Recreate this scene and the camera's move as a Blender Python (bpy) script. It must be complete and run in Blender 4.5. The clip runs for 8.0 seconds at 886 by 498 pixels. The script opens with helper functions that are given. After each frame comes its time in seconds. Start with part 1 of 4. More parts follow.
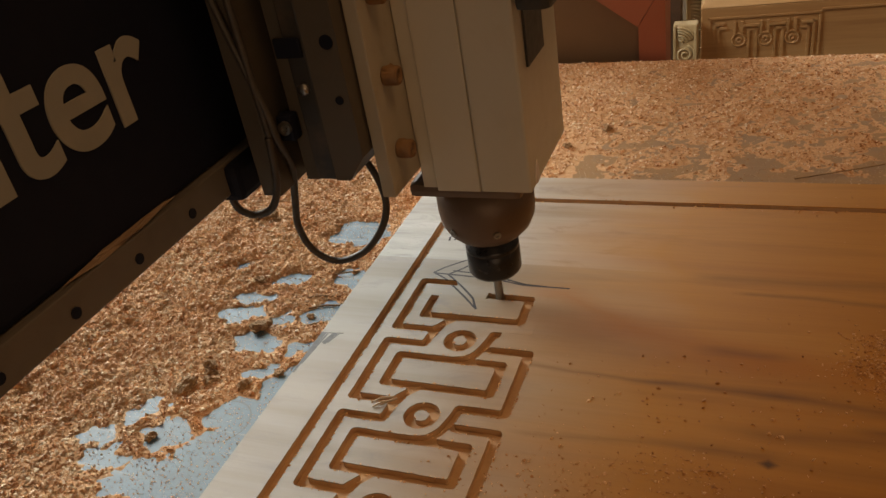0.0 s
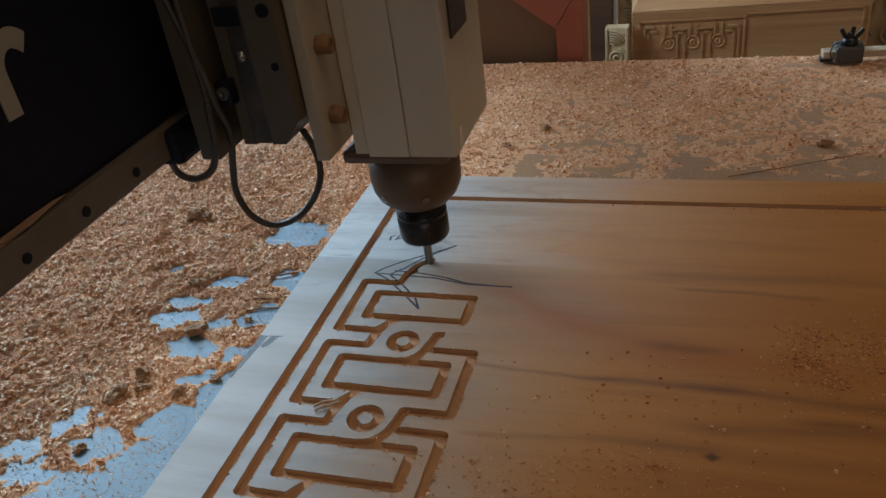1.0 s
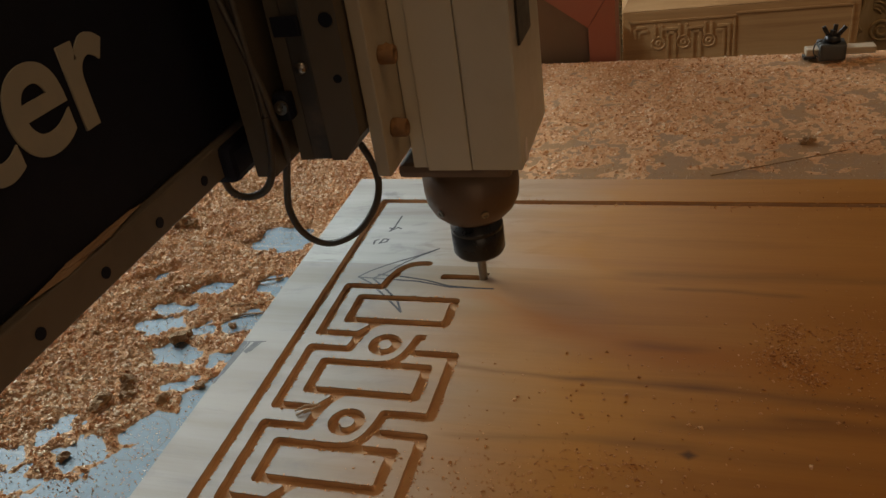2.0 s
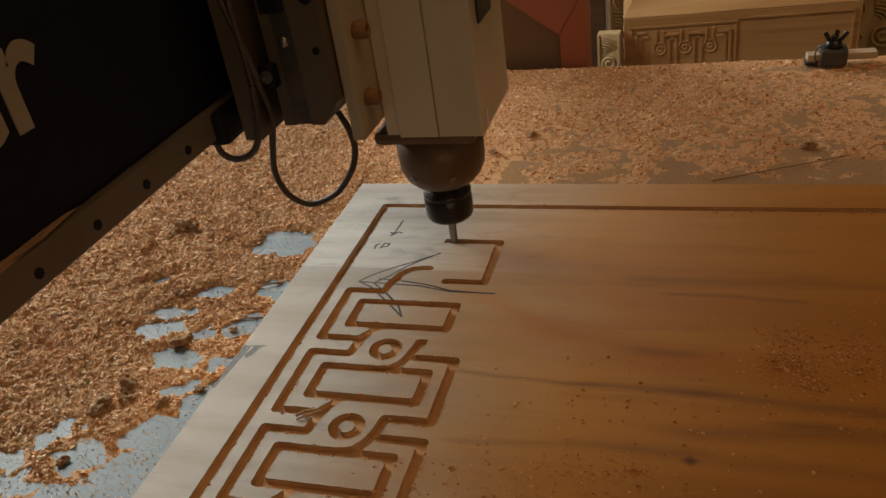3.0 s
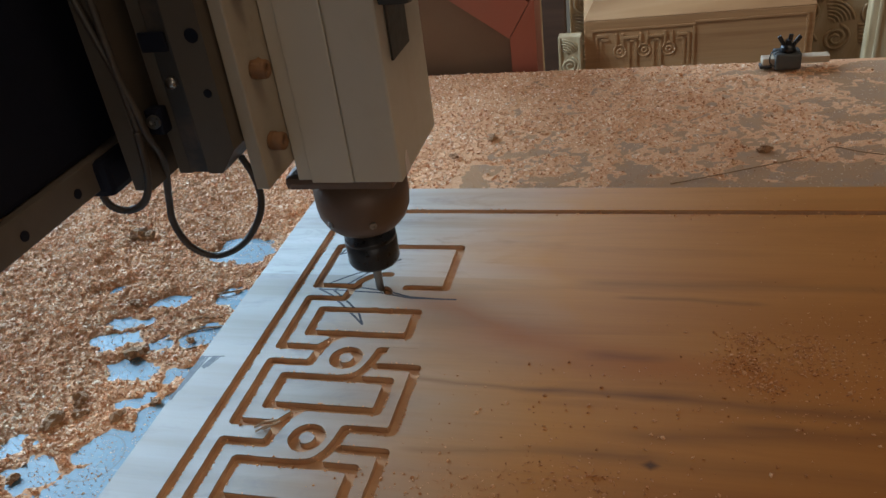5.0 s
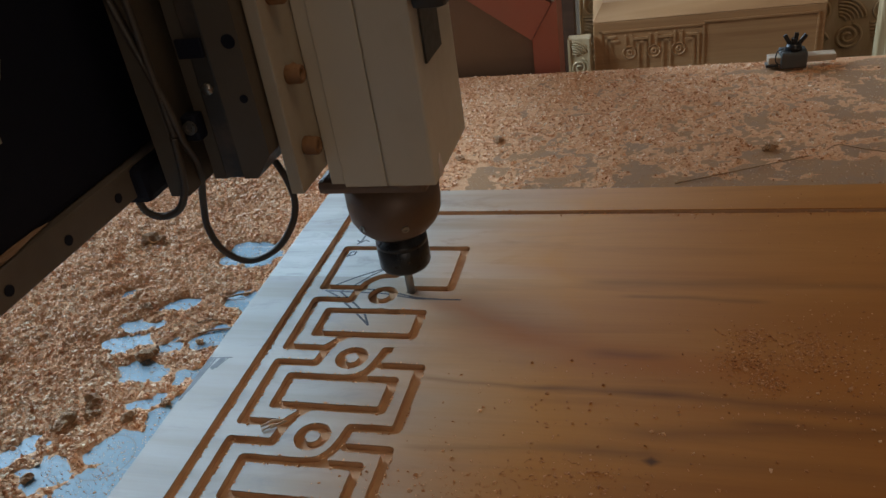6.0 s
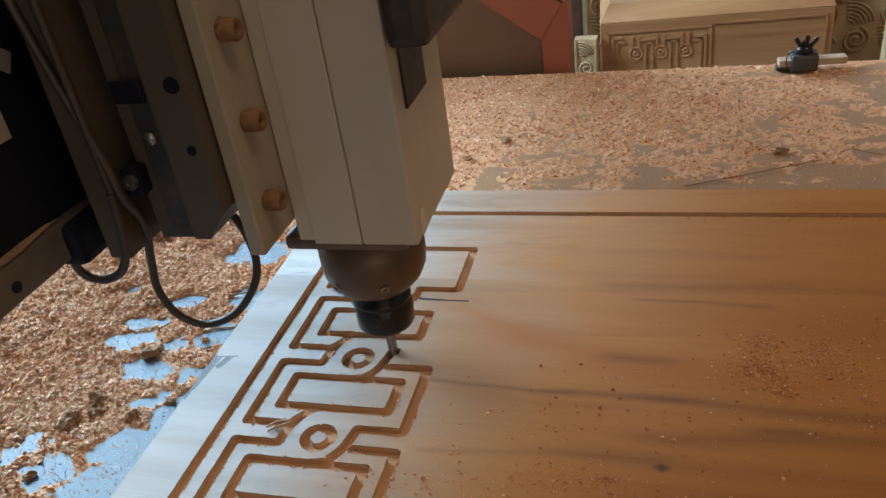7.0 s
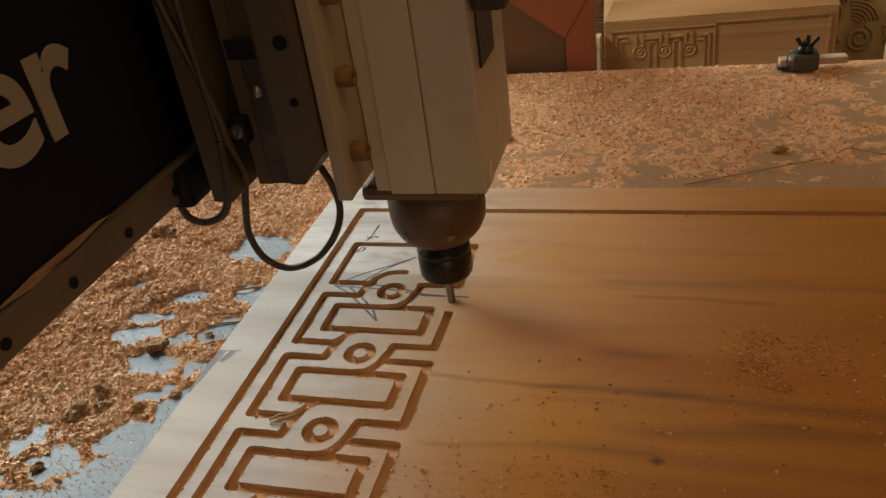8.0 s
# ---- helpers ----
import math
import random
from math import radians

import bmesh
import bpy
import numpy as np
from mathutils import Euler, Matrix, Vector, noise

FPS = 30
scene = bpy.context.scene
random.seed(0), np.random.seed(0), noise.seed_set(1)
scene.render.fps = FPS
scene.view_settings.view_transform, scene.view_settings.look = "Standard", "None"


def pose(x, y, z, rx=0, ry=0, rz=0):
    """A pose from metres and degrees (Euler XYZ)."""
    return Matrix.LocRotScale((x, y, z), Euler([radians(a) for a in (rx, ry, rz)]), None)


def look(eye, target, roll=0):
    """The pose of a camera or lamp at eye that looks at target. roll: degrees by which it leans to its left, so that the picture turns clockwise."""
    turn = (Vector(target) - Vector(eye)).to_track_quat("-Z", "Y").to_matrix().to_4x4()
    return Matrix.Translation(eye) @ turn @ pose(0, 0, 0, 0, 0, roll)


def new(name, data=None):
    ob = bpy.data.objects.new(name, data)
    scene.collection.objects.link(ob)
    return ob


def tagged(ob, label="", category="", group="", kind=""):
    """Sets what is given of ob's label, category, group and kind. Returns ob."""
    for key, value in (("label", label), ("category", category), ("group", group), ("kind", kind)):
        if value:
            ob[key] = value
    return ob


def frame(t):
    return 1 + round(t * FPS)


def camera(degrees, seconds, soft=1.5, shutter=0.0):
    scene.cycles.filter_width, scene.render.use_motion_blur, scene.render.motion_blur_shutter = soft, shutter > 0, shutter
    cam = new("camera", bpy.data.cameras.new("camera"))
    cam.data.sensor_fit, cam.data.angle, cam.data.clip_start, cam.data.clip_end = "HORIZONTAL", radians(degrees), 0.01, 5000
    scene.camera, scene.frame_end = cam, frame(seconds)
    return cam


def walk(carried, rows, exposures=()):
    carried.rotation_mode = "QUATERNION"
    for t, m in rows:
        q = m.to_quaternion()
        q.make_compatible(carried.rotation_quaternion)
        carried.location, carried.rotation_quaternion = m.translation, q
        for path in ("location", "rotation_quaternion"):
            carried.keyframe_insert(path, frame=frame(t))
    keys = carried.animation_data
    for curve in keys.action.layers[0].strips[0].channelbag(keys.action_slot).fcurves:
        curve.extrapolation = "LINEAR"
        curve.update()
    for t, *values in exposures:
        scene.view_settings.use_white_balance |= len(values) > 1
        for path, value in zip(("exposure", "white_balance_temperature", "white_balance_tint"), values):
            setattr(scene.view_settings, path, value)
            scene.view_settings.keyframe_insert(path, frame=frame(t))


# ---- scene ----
cam = camera(58.31, 8.0)
PATH = [
    (0, (-0.01406, -0.00383, 0.30318), (-0.69414, 1.44068, -0.65100), -10.322),
    (0.5, (-0.02097, 0.00328, 0.29704), (-0.55548, 1.49687, -0.67408), -7.742),
    (1, (-0.02013, -0.00026, 0.29813), (-0.55906, 1.49235, -0.67206), -8.167),
    (1.5, (-0.00827, 0.00049, 0.29824), (-0.54235, 1.49634, -0.66964), -8.958),
    (3, (-0.00854, 0.00143, 0.29735), (-0.54821, 1.50368, -0.65741), -8.904),
    (3.5, (-0.01606, 0.00738, 0.29506), (-0.54170, 1.51750, -0.65511), -9.077),
    (4, (-0.01434, 0.00757, 0.29392), (-0.49732, 1.52899, -0.66086), -8.311),
    (4.5, (-0.01152, 0.00786, 0.29616), (-0.46494, 1.53205, -0.66864), -7.751),
    (6, (0.00139, 0.00223, 0.29853), (-0.49230, 1.52280, -0.65211), -9.149),
    (6.5, (-0.00778, 0.00630, 0.29788), (-0.50278, 1.52732, -0.65137), -9.431),
    (7, (-0.00376, 0.00554, 0.29739), (-0.50220, 1.52406, -0.65407), -8.543),
    (7.5, (0.00183, -0.00140, 0.29866), (-0.49966, 1.51275, -0.65813), -8.475),
    (8, (0.00004, -0.00000, 0.30000), (-0.50734, 1.51365, -0.65449), -8.525),
]
EXPOSURES = [(0.0, -0.03, 11500, 22), (0.5, -0.08, 6950, 11), (1.0, -0.2, 6700, 10), (1.5, -0.36, 7450, 11), (3.0, -0.42, 12300, 23),
             (3.5, -0.16, 8450, 12), (4.0, 0.15, 6050, 7), (4.5, 0.28, 6100, 7), (6.0, -0.22, 6650, 9), (6.5, 0.27, 6600, 9),
             (7.0, 0.47, 6650, 9), (7.5, 0.37, 7900, 13), (8.0, -0.06, 11400, 22)]
walk(cam, [(t, look(e, g, r)) for t, e, g, r in PATH], EXPOSURES)

# ---------------------------------------------------------------- light
FLOOR_Z = -0.86
BED_Z = -0.018          # bed surface; the workpiece surface is z = 0
WORLD_STRENGTH = 0.10
world = bpy.data.worlds.new("daylight")
scene.world = world
world.use_nodes = True
wn = world.node_tree
sky = wn.nodes.new("ShaderNodeTexSky")
sky.sky_type = 'NISHITA'
sky.sun_disc = False
sky.sun_elevation = radians(35)
sky.sun_rotation = radians(-60)
wn.nodes["Background"].inputs[1].default_value = WORLD_STRENGTH
wn.links.new(sky.outputs[0], wn.nodes["Background"].inputs[0])


def area_lamp(name, m, sx, sy, watts, colour):
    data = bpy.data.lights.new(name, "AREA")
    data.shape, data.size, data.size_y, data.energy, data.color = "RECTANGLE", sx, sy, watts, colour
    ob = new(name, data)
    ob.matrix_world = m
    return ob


# daylight in the west window, the doorway beyond it and the north window
area_lamp("west_window_daylight", look((-1.74, 1.12, 0.98), (-0.15, 0.5, 0.0)), 1.0, 0.95, 64.0, (0.54, 0.77, 1.0))
area_lamp("doorway_daylight", look((-1.74, 2.30, 0.75), (-0.1, 0.9, 0.0)), 1.1, 2.1, 60.0, (0.54, 0.77, 1.0))
area_lamp("north_window_daylight", look((-0.86, 3.38, 1.38), (-0.3, 0.5, 0.2)), 1.5, 1.55, 26.0, (0.54, 0.77, 1.0))
# orange fill added in the opening behind the camera, for light off timber
area_lamp("rear_fill", look((1.2, -2.45, 1.0), (-0.2, 0.6, 0.0)), 1.6, 1.2, 8.0, (1.0, 0.70, 0.42))
# unseen warm overhead fill, added to brighten the level surfaces
area_lamp("overhead_fill", look((0.9, 0.1, 2.69), (0.55, 0.3, 0.0)), 1.2, 1.2, 17.0, (1.0, 0.72, 0.44))


# ---------------------------------------------------------------- helpers for materials
def mat(name, colour=(0.5, 0.5, 0.5), rough=0.6, metal=0.0):
    m = bpy.data.materials.new(name)
    m.use_nodes = True
    b = m.node_tree.nodes["Principled BSDF"]
    b.inputs["Base Color"].default_value = (*colour, 1)
    b.inputs["Roughness"].default_value = rough
    b.inputs["Metallic"].default_value = metal
    return m


class Nodes:
    """Short hands for building a node tree."""

    def __init__(self, m):
        self.t = m.node_tree
        self.bsdf = self.t.nodes["Principled BSDF"]

    def node(self, kind, **props):
        n = self.t.nodes.new(kind)
        for k, v in props.items():
            setattr(n, k, v)
        return n

    def link(self, a, b):
        self.t.links.new(a, b)

    def put(self, value, socket):
        if hasattr(value, "links"):
            self.link(value, socket)
        else:
            socket.default_value = value

    def math(self, op, a, b=0.0, clamp=False):
        n = self.node("ShaderNodeMath", operation=op, use_clamp=clamp)
        self.put(a, n.inputs[0])
        self.put(b, n.inputs[1])
        return n.outputs[0]

    def coords(self, scale=(1, 1, 1), world_space=False):
        src = self.node("ShaderNodeNewGeometry").outputs["Position"] if world_space else self.node("ShaderNodeTexCoord").outputs["Object"]
        mp = self.node("ShaderNodeMapping")
        mp.inputs["Scale"].default_value = scale
        self.link(src, mp.inputs[0])
        return mp.outputs[0]

    def noise(self, vec, scale, detail=4.0, rough=0.55, distort=0.0):
        n = self.node("ShaderNodeTexNoise")
        self.link(vec, n.inputs["Vector"])
        n.inputs["Scale"].default_value = scale
        n.inputs["Detail"].default_value = detail
        n.inputs["Roughness"].default_value = rough
        n.inputs["Distortion"].default_value = distort
        return n.outputs["Fac"]

    def ramp(self, fac, *stops):
        n = self.node("ShaderNodeValToRGB")
        e = n.color_ramp.elements
        while len(e) < len(stops):
            e.new(0.5)
        for el, (p, c) in zip(e, stops):
            el.position = p
            el.color = (*c, 1) if len(c) == 3 else c
        self.link(fac, n.inputs[0])
        return n.outputs[0]

    def mix(self, fac, a, b, blend="MIX"):
        n = self.node("ShaderNodeMix", data_type="RGBA", blend_type=blend)
        self.put(fac, n.inputs[0])
        for v, s in ((a, n.inputs[6]), (b, n.inputs[7])):
            self.put((*v, 1) if isinstance(v, tuple) and len(v) == 3 else v, s)
        return n.outputs[2]

    def bump(self, height, strength=0.3, dist=0.001):
        n = self.node("ShaderNodeBump")
        n.inputs["Strength"].default_value = strength
        n.inputs["Distance"].default_value = dist
        self.link(height, n.inputs["Height"])
        self.link(n.outputs[0], self.bsdf.inputs["Normal"])

    def base(self, c):
        self.link(c, self.bsdf.inputs["Base Color"])

    def roughness(self, r):
        self.put(r, self.bsdf.inputs["Roughness"])


def worn(name, a, b, rough=0.5, metal=0.0, scale=30.0, bump=0.15, stain=(0.12, 0.08, 0.05), stain_amount=0.35, dist=0.0006, gloss=0.5):
    """Painted or bare metal and the like: two tones, stains, fine relief."""
    m = mat(name, a, rough, metal)
    n = Nodes(m)
    v = n.coords()
    big, fine = n.noise(v, scale * 0.3, 5), n.noise(v, scale * 6, 3)
    c = n.mix(big, a, b)
    s = n.ramp(n.noise(v, scale * 0.8, 8, 0.65), (0.52, (0, 0, 0)), (0.75, (1, 1, 1)))
    n.base(n.mix(n.math("MULTIPLY", s, stain_amount), c, stain))
    n.roughness(n.math("ADD", n.math("MULTIPLY", fine, 0.25), rough - 0.12))
    n.bump(n.math("ADD", fine, big), bump, dist)
    n.bsdf.inputs["Specular IOR Level"].default_value = gloss
    return m


# ---------------------------------------------------------------- materials
def workpiece_material():
    """Planed orange-brown board: grain along x, paler sapwood with daylight sheen in its colour at the edge, pen marks
    on its surface, fresh wood in the cuts.
    """
    m = mat("planed_board")
    n = Nodes(m)
    geo = n.node("ShaderNodeNewGeometry")
    sep = n.node("ShaderNodeSeparateXYZ")
    n.link(geo.outputs["Position"], sep.inputs[0])
    X, Y, Z = sep.outputs
    long_ = n.coords((1.6, 22, 22), True)
    fine_ = n.coords((14, 420, 420), True)
    blot_ = n.coords((1, 2.4, 1), True)
    streak = n.noise(long_, 1.0, 5, 0.6, 1.2)
    fine = n.noise(fine_, 1.0, 3, 0.6)
    blot = n.noise(blot_, 6.0, 3, 0.5)
    col = n.ramp(streak, (0.20, (0.42, 0.180, 0.036)), (0.38, (0.53, 0.230, 0.043)), (0.56, (0.58, 0.265, 0.052)), (0.8, (0.61, 0.305, 0.076)))
    col = n.mix(n.math("MULTIPLY", fine, 0.36), col, (0.34, 0.15, 0.058))
    dark = n.ramp(n.noise(n.coords((2.6, 22, 1), True), 1.6, 4, 0.55, 1.4), (0.54, (0, 0, 0)), (0.72, (1, 1, 1)))
    col = n.mix(n.math("MULTIPLY", dark, 0.22), col, (0.125, 0.048, 0.017))
    # sapwood towards the left edge, its pale grey partly painted daylight sheen
    edge = n.math("ADD", X, n.math("MULTIPLY", n.math("SUBTRACT", blot, 0.5), 0.10))
    sap = n.node("ShaderNodeMapRange")
    n.link(edge, sap.inputs[0])
    for i, v in ((1, -0.055), (2, -0.205), (3, 0.0), (4, 1.0)):
        sap.inputs[i].default_value = v
    sap_sheen = n.ramp(n.noise(n.coords((3, 46, 1), True), 1.0, 4, 0.6), (0.3, (0.27, 0.25, 0.225)), (0.5, (0.38, 0.37, 0.35)), (0.7, (0.46, 0.455, 0.44)))
    # browner on the near side of the planer step, deepened for light falloff
    snipe_falloff = n.math("MULTIPLY", n.math("LESS_THAN", Y, n.math("ADD", 0.4415, n.math("MULTIPLY", n.math("SUBTRACT", streak, 0.5), 0.004))), 0.52)
    sap_sheen = n.mix(snipe_falloff, sap_sheen, (0.20, 0.162, 0.130))
    blue = n.ramp(n.noise(n.coords((1, 2.6, 1), True), 24, 6, 0.65, 0.8), (0.53, (0, 0, 0)), (0.72, (1, 1, 1)))
    sap_sheen = n.mix(n.math("MULTIPLY", blue, 0.75), sap_sheen, (0.19, 0.18, 0.185))
    # heartwood tone towards the right front, deepened to stand for the beam's shade
    heart_shade = n.node("ShaderNodeMapRange")
    n.link(n.math("ADD", edge, n.math("MULTIPLY", Y, -0.35)), heart_shade.inputs[0])
    for i, v in ((1, -0.25), (2, 0.05), (3, 0.0), (4, 0.85)):
        heart_shade.inputs[i].default_value = v
    col = n.mix(heart_shade.outputs[0], col, n.mix(streak, (0.22, 0.068, 0.013), (0.42, 0.150, 0.030)))
    col = n.mix(sap.outputs[0], col, sap_sheen)
    # knots
    for kx, ky, kr in ((-0.003, 0.286, 0.0045), (0.11, 0.30, 0.005)):
        d = n.math("ADD", n.math("MULTIPLY", n.math("ABSOLUTE", n.math("SUBTRACT", X, kx)), 0.7), n.math("ABSOLUTE", n.math("SUBTRACT", Y, ky)))
        k = n.ramp(n.math("DIVIDE", n.math("ADD", d, n.math("MULTIPLY", n.math("SUBTRACT", streak, 0.5), 0.006)), kr), (0.25, (1, 1, 1)), (0.95, (0, 0, 0)))
        col = n.mix(n.math("MULTIPLY", k, 0.88), col, (0.060, 0.028, 0.014))
    # heartwood streaks and an orange band along the grain
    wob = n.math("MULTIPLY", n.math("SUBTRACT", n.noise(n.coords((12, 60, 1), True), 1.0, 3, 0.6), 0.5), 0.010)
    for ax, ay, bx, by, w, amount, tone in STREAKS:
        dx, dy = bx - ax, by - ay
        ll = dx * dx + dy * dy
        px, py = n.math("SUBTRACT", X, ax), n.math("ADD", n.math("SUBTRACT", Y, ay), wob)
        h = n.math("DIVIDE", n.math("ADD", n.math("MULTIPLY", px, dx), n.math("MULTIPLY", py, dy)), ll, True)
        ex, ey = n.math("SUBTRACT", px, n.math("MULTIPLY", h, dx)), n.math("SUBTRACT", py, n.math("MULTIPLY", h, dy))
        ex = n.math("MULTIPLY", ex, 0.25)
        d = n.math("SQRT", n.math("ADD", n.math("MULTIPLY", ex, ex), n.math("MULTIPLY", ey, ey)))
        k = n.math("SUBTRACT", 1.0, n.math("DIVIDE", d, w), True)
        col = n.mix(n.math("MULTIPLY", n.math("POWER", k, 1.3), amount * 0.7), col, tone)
    # pen strokes
    ink = None
    for ax, ay, bx, by, w in PEN:
        dx, dy = bx - ax, by - ay
        ll = dx * dx + dy * dy
        px, py = n.math("SUBTRACT", X, ax), n.math("SUBTRACT", Y, ay)
        h = n.math("DIVIDE", n.math("ADD", n.math("MULTIPLY", px, dx), n.math("MULTIPLY", py, dy)), ll, True)
        ex, ey = n.math("SUBTRACT", px, n.math("MULTIPLY", h, dx)), n.math("SUBTRACT", py, n.math("MULTIPLY", h, dy))
        d2 = n.math("ADD", n.math("MULTIPLY", ex, ex), n.math("MULTIPLY", ey, ey))
        one = n.math("LESS_THAN", d2, (w * 1.25) ** 2)
        ink = one if ink is None else n.math("MAXIMUM", ink, one)
    col = n.mix(n.math("MULTIPLY", ink, n.math("ADD", n.math("MULTIPLY", fine, 0.5), 0.7), True), col, (0.008, 0.009, 0.018))
    # fresh cut wood below the planed surface
    cut = n.math("LESS_THAN", Z, -0.0006)
    fresh = n.ramp(n.noise(n.coords((60, 60, 300), True), 1.0, 4, 0.6), (0.3, (0.46, 0.215, 0.085)), (0.7, (0.66, 0.37, 0.175)))
    col = n.mix(cut, col, n.mix(0.30, fresh, sap_sheen))
    n.base(col)
    gl = n.math("ADD", n.math("MULTIPLY", streak, 0.22), n.math("MULTIPLY", fine, 0.12))
    n.roughness(n.math("ADD", n.math("ADD", gl, 0.29), n.math("MULTIPLY", cut, 0.4)))
    n.bump(n.math("ADD", fine, n.math("MULTIPLY", streak, 0.5)), 0.12, 0.0006)
    n.bsdf.inputs["Specular IOR Level"].default_value = 0.28
    return m


# heartwood streaks and an orange band on the board: from, to, half width (metres), strength, colour
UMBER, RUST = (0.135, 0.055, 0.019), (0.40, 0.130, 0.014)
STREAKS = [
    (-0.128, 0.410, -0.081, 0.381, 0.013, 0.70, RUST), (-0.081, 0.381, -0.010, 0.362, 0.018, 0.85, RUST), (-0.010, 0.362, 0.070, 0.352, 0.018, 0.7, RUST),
    (-0.026, 0.367, -0.008, 0.366, 0.006, 0.7, UMBER),
    (-0.129, 0.339, -0.059, 0.334, 0.0035, 0.65, UMBER), (-0.059, 0.334, 0.002, 0.3345, 0.0055, 0.8, UMBER), (0.002, 0.3345, 0.120, 0.327, 0.008, 0.75, UMBER),
    (-0.002, 0.305, 0.110, 0.316, 0.009, 0.65, UMBER), (0.048, 0.3155, 0.060, 0.316, 0.005, 0.8, UMBER),
    (-0.033, 0.440, 0.130, 0.439, 0.007, 0.5, UMBER), (-0.014, 0.4235, 0.055, 0.4225, 0.0035, 0.7, UMBER),
    (-0.119, 0.284, -0.007, 0.2915, 0.004, 0.5, UMBER), (-0.03, 0.290, 0.09, 0.286, 0.009, 0.4, UMBER)]
ARROW_LINES = [
    [(-0.2257, 0.4246), (-0.2205, 0.4311), (-0.2090, 0.4409), (-0.1914, 0.4525), (-0.1772, 0.4634)],
    [(-0.2138, 0.4239), (-0.2061, 0.4318), (-0.1974, 0.4443), (-0.1877, 0.4541), (-0.1772, 0.4634)],
    [(-0.2255, 0.4239), (-0.1990, 0.4226), (-0.1806, 0.4217), (-0.1576, 0.4165), (-0.1271, 0.4164)],
    [(-0.2119, 0.4281), (-0.1920, 0.4264), (-0.1750, 0.4233), (-0.1579, 0.4177), (-0.1423, 0.4167)],
    [(-0.2251, 0.4239), (-0.2146, 0.4177), (-0.1958, 0.4001), (-0.1822, 0.3864)],
    [(-0.2144, 0.4231), (-0.1986, 0.4088), (-0.1882, 0.3981), (-0.1822, 0.3864)]]
NOTE_LINES = [
    [(-0.2295, 0.4676), (-0.2302, 0.4723), (-0.2277, 0.4740)],
    [(-0.2254, 0.4686), (-0.2239, 0.4749), (-0.2200, 0.4750), (-0.2205, 0.4711), (-0.2243, 0.4694)],
    [(-0.2202, 0.5090), (-0.2209, 0.4920), (-0.2227, 0.4862)],
    [(-0.2242, 0.4911), (-0.2207, 0.4887), (-0.2182, 0.4921), (-0.2150, 0.4905)]]
HATCH_LINES = [(0.0004, [(-0.2765, 0.3470), (-0.2620, 0.3485)]), (0.0009, [(-0.2765, 0.3470), (-0.2770, 0.3080)]), (0.0007, [(-0.2745, 0.3470), (-0.2768, 0.3100)]), (0.0006, [(-0.2725, 0.3470), (-0.2755, 0.3160)]),
               (0.0008, [(-0.2685, 0.3470), (-0.2712, 0.3380)]), (0.0008, [(-0.2665, 0.3472), (-0.2698, 0.3370)]), (0.0004, [(-0.2645, 0.3474), (-0.2680, 0.3380)])]
# pen and pencil on the board: half width (metres), then the line's points
PEN_LINES = [(0.0006, p) for p in ARROW_LINES] + [(0.0006, p) for p in NOTE_LINES] + [(w, p) for w, p in HATCH_LINES]
PEN = [(ax, ay, bx, by, w) for w, p in PEN_LINES for (ax, ay), (bx, by) in zip(p, p[1:])]


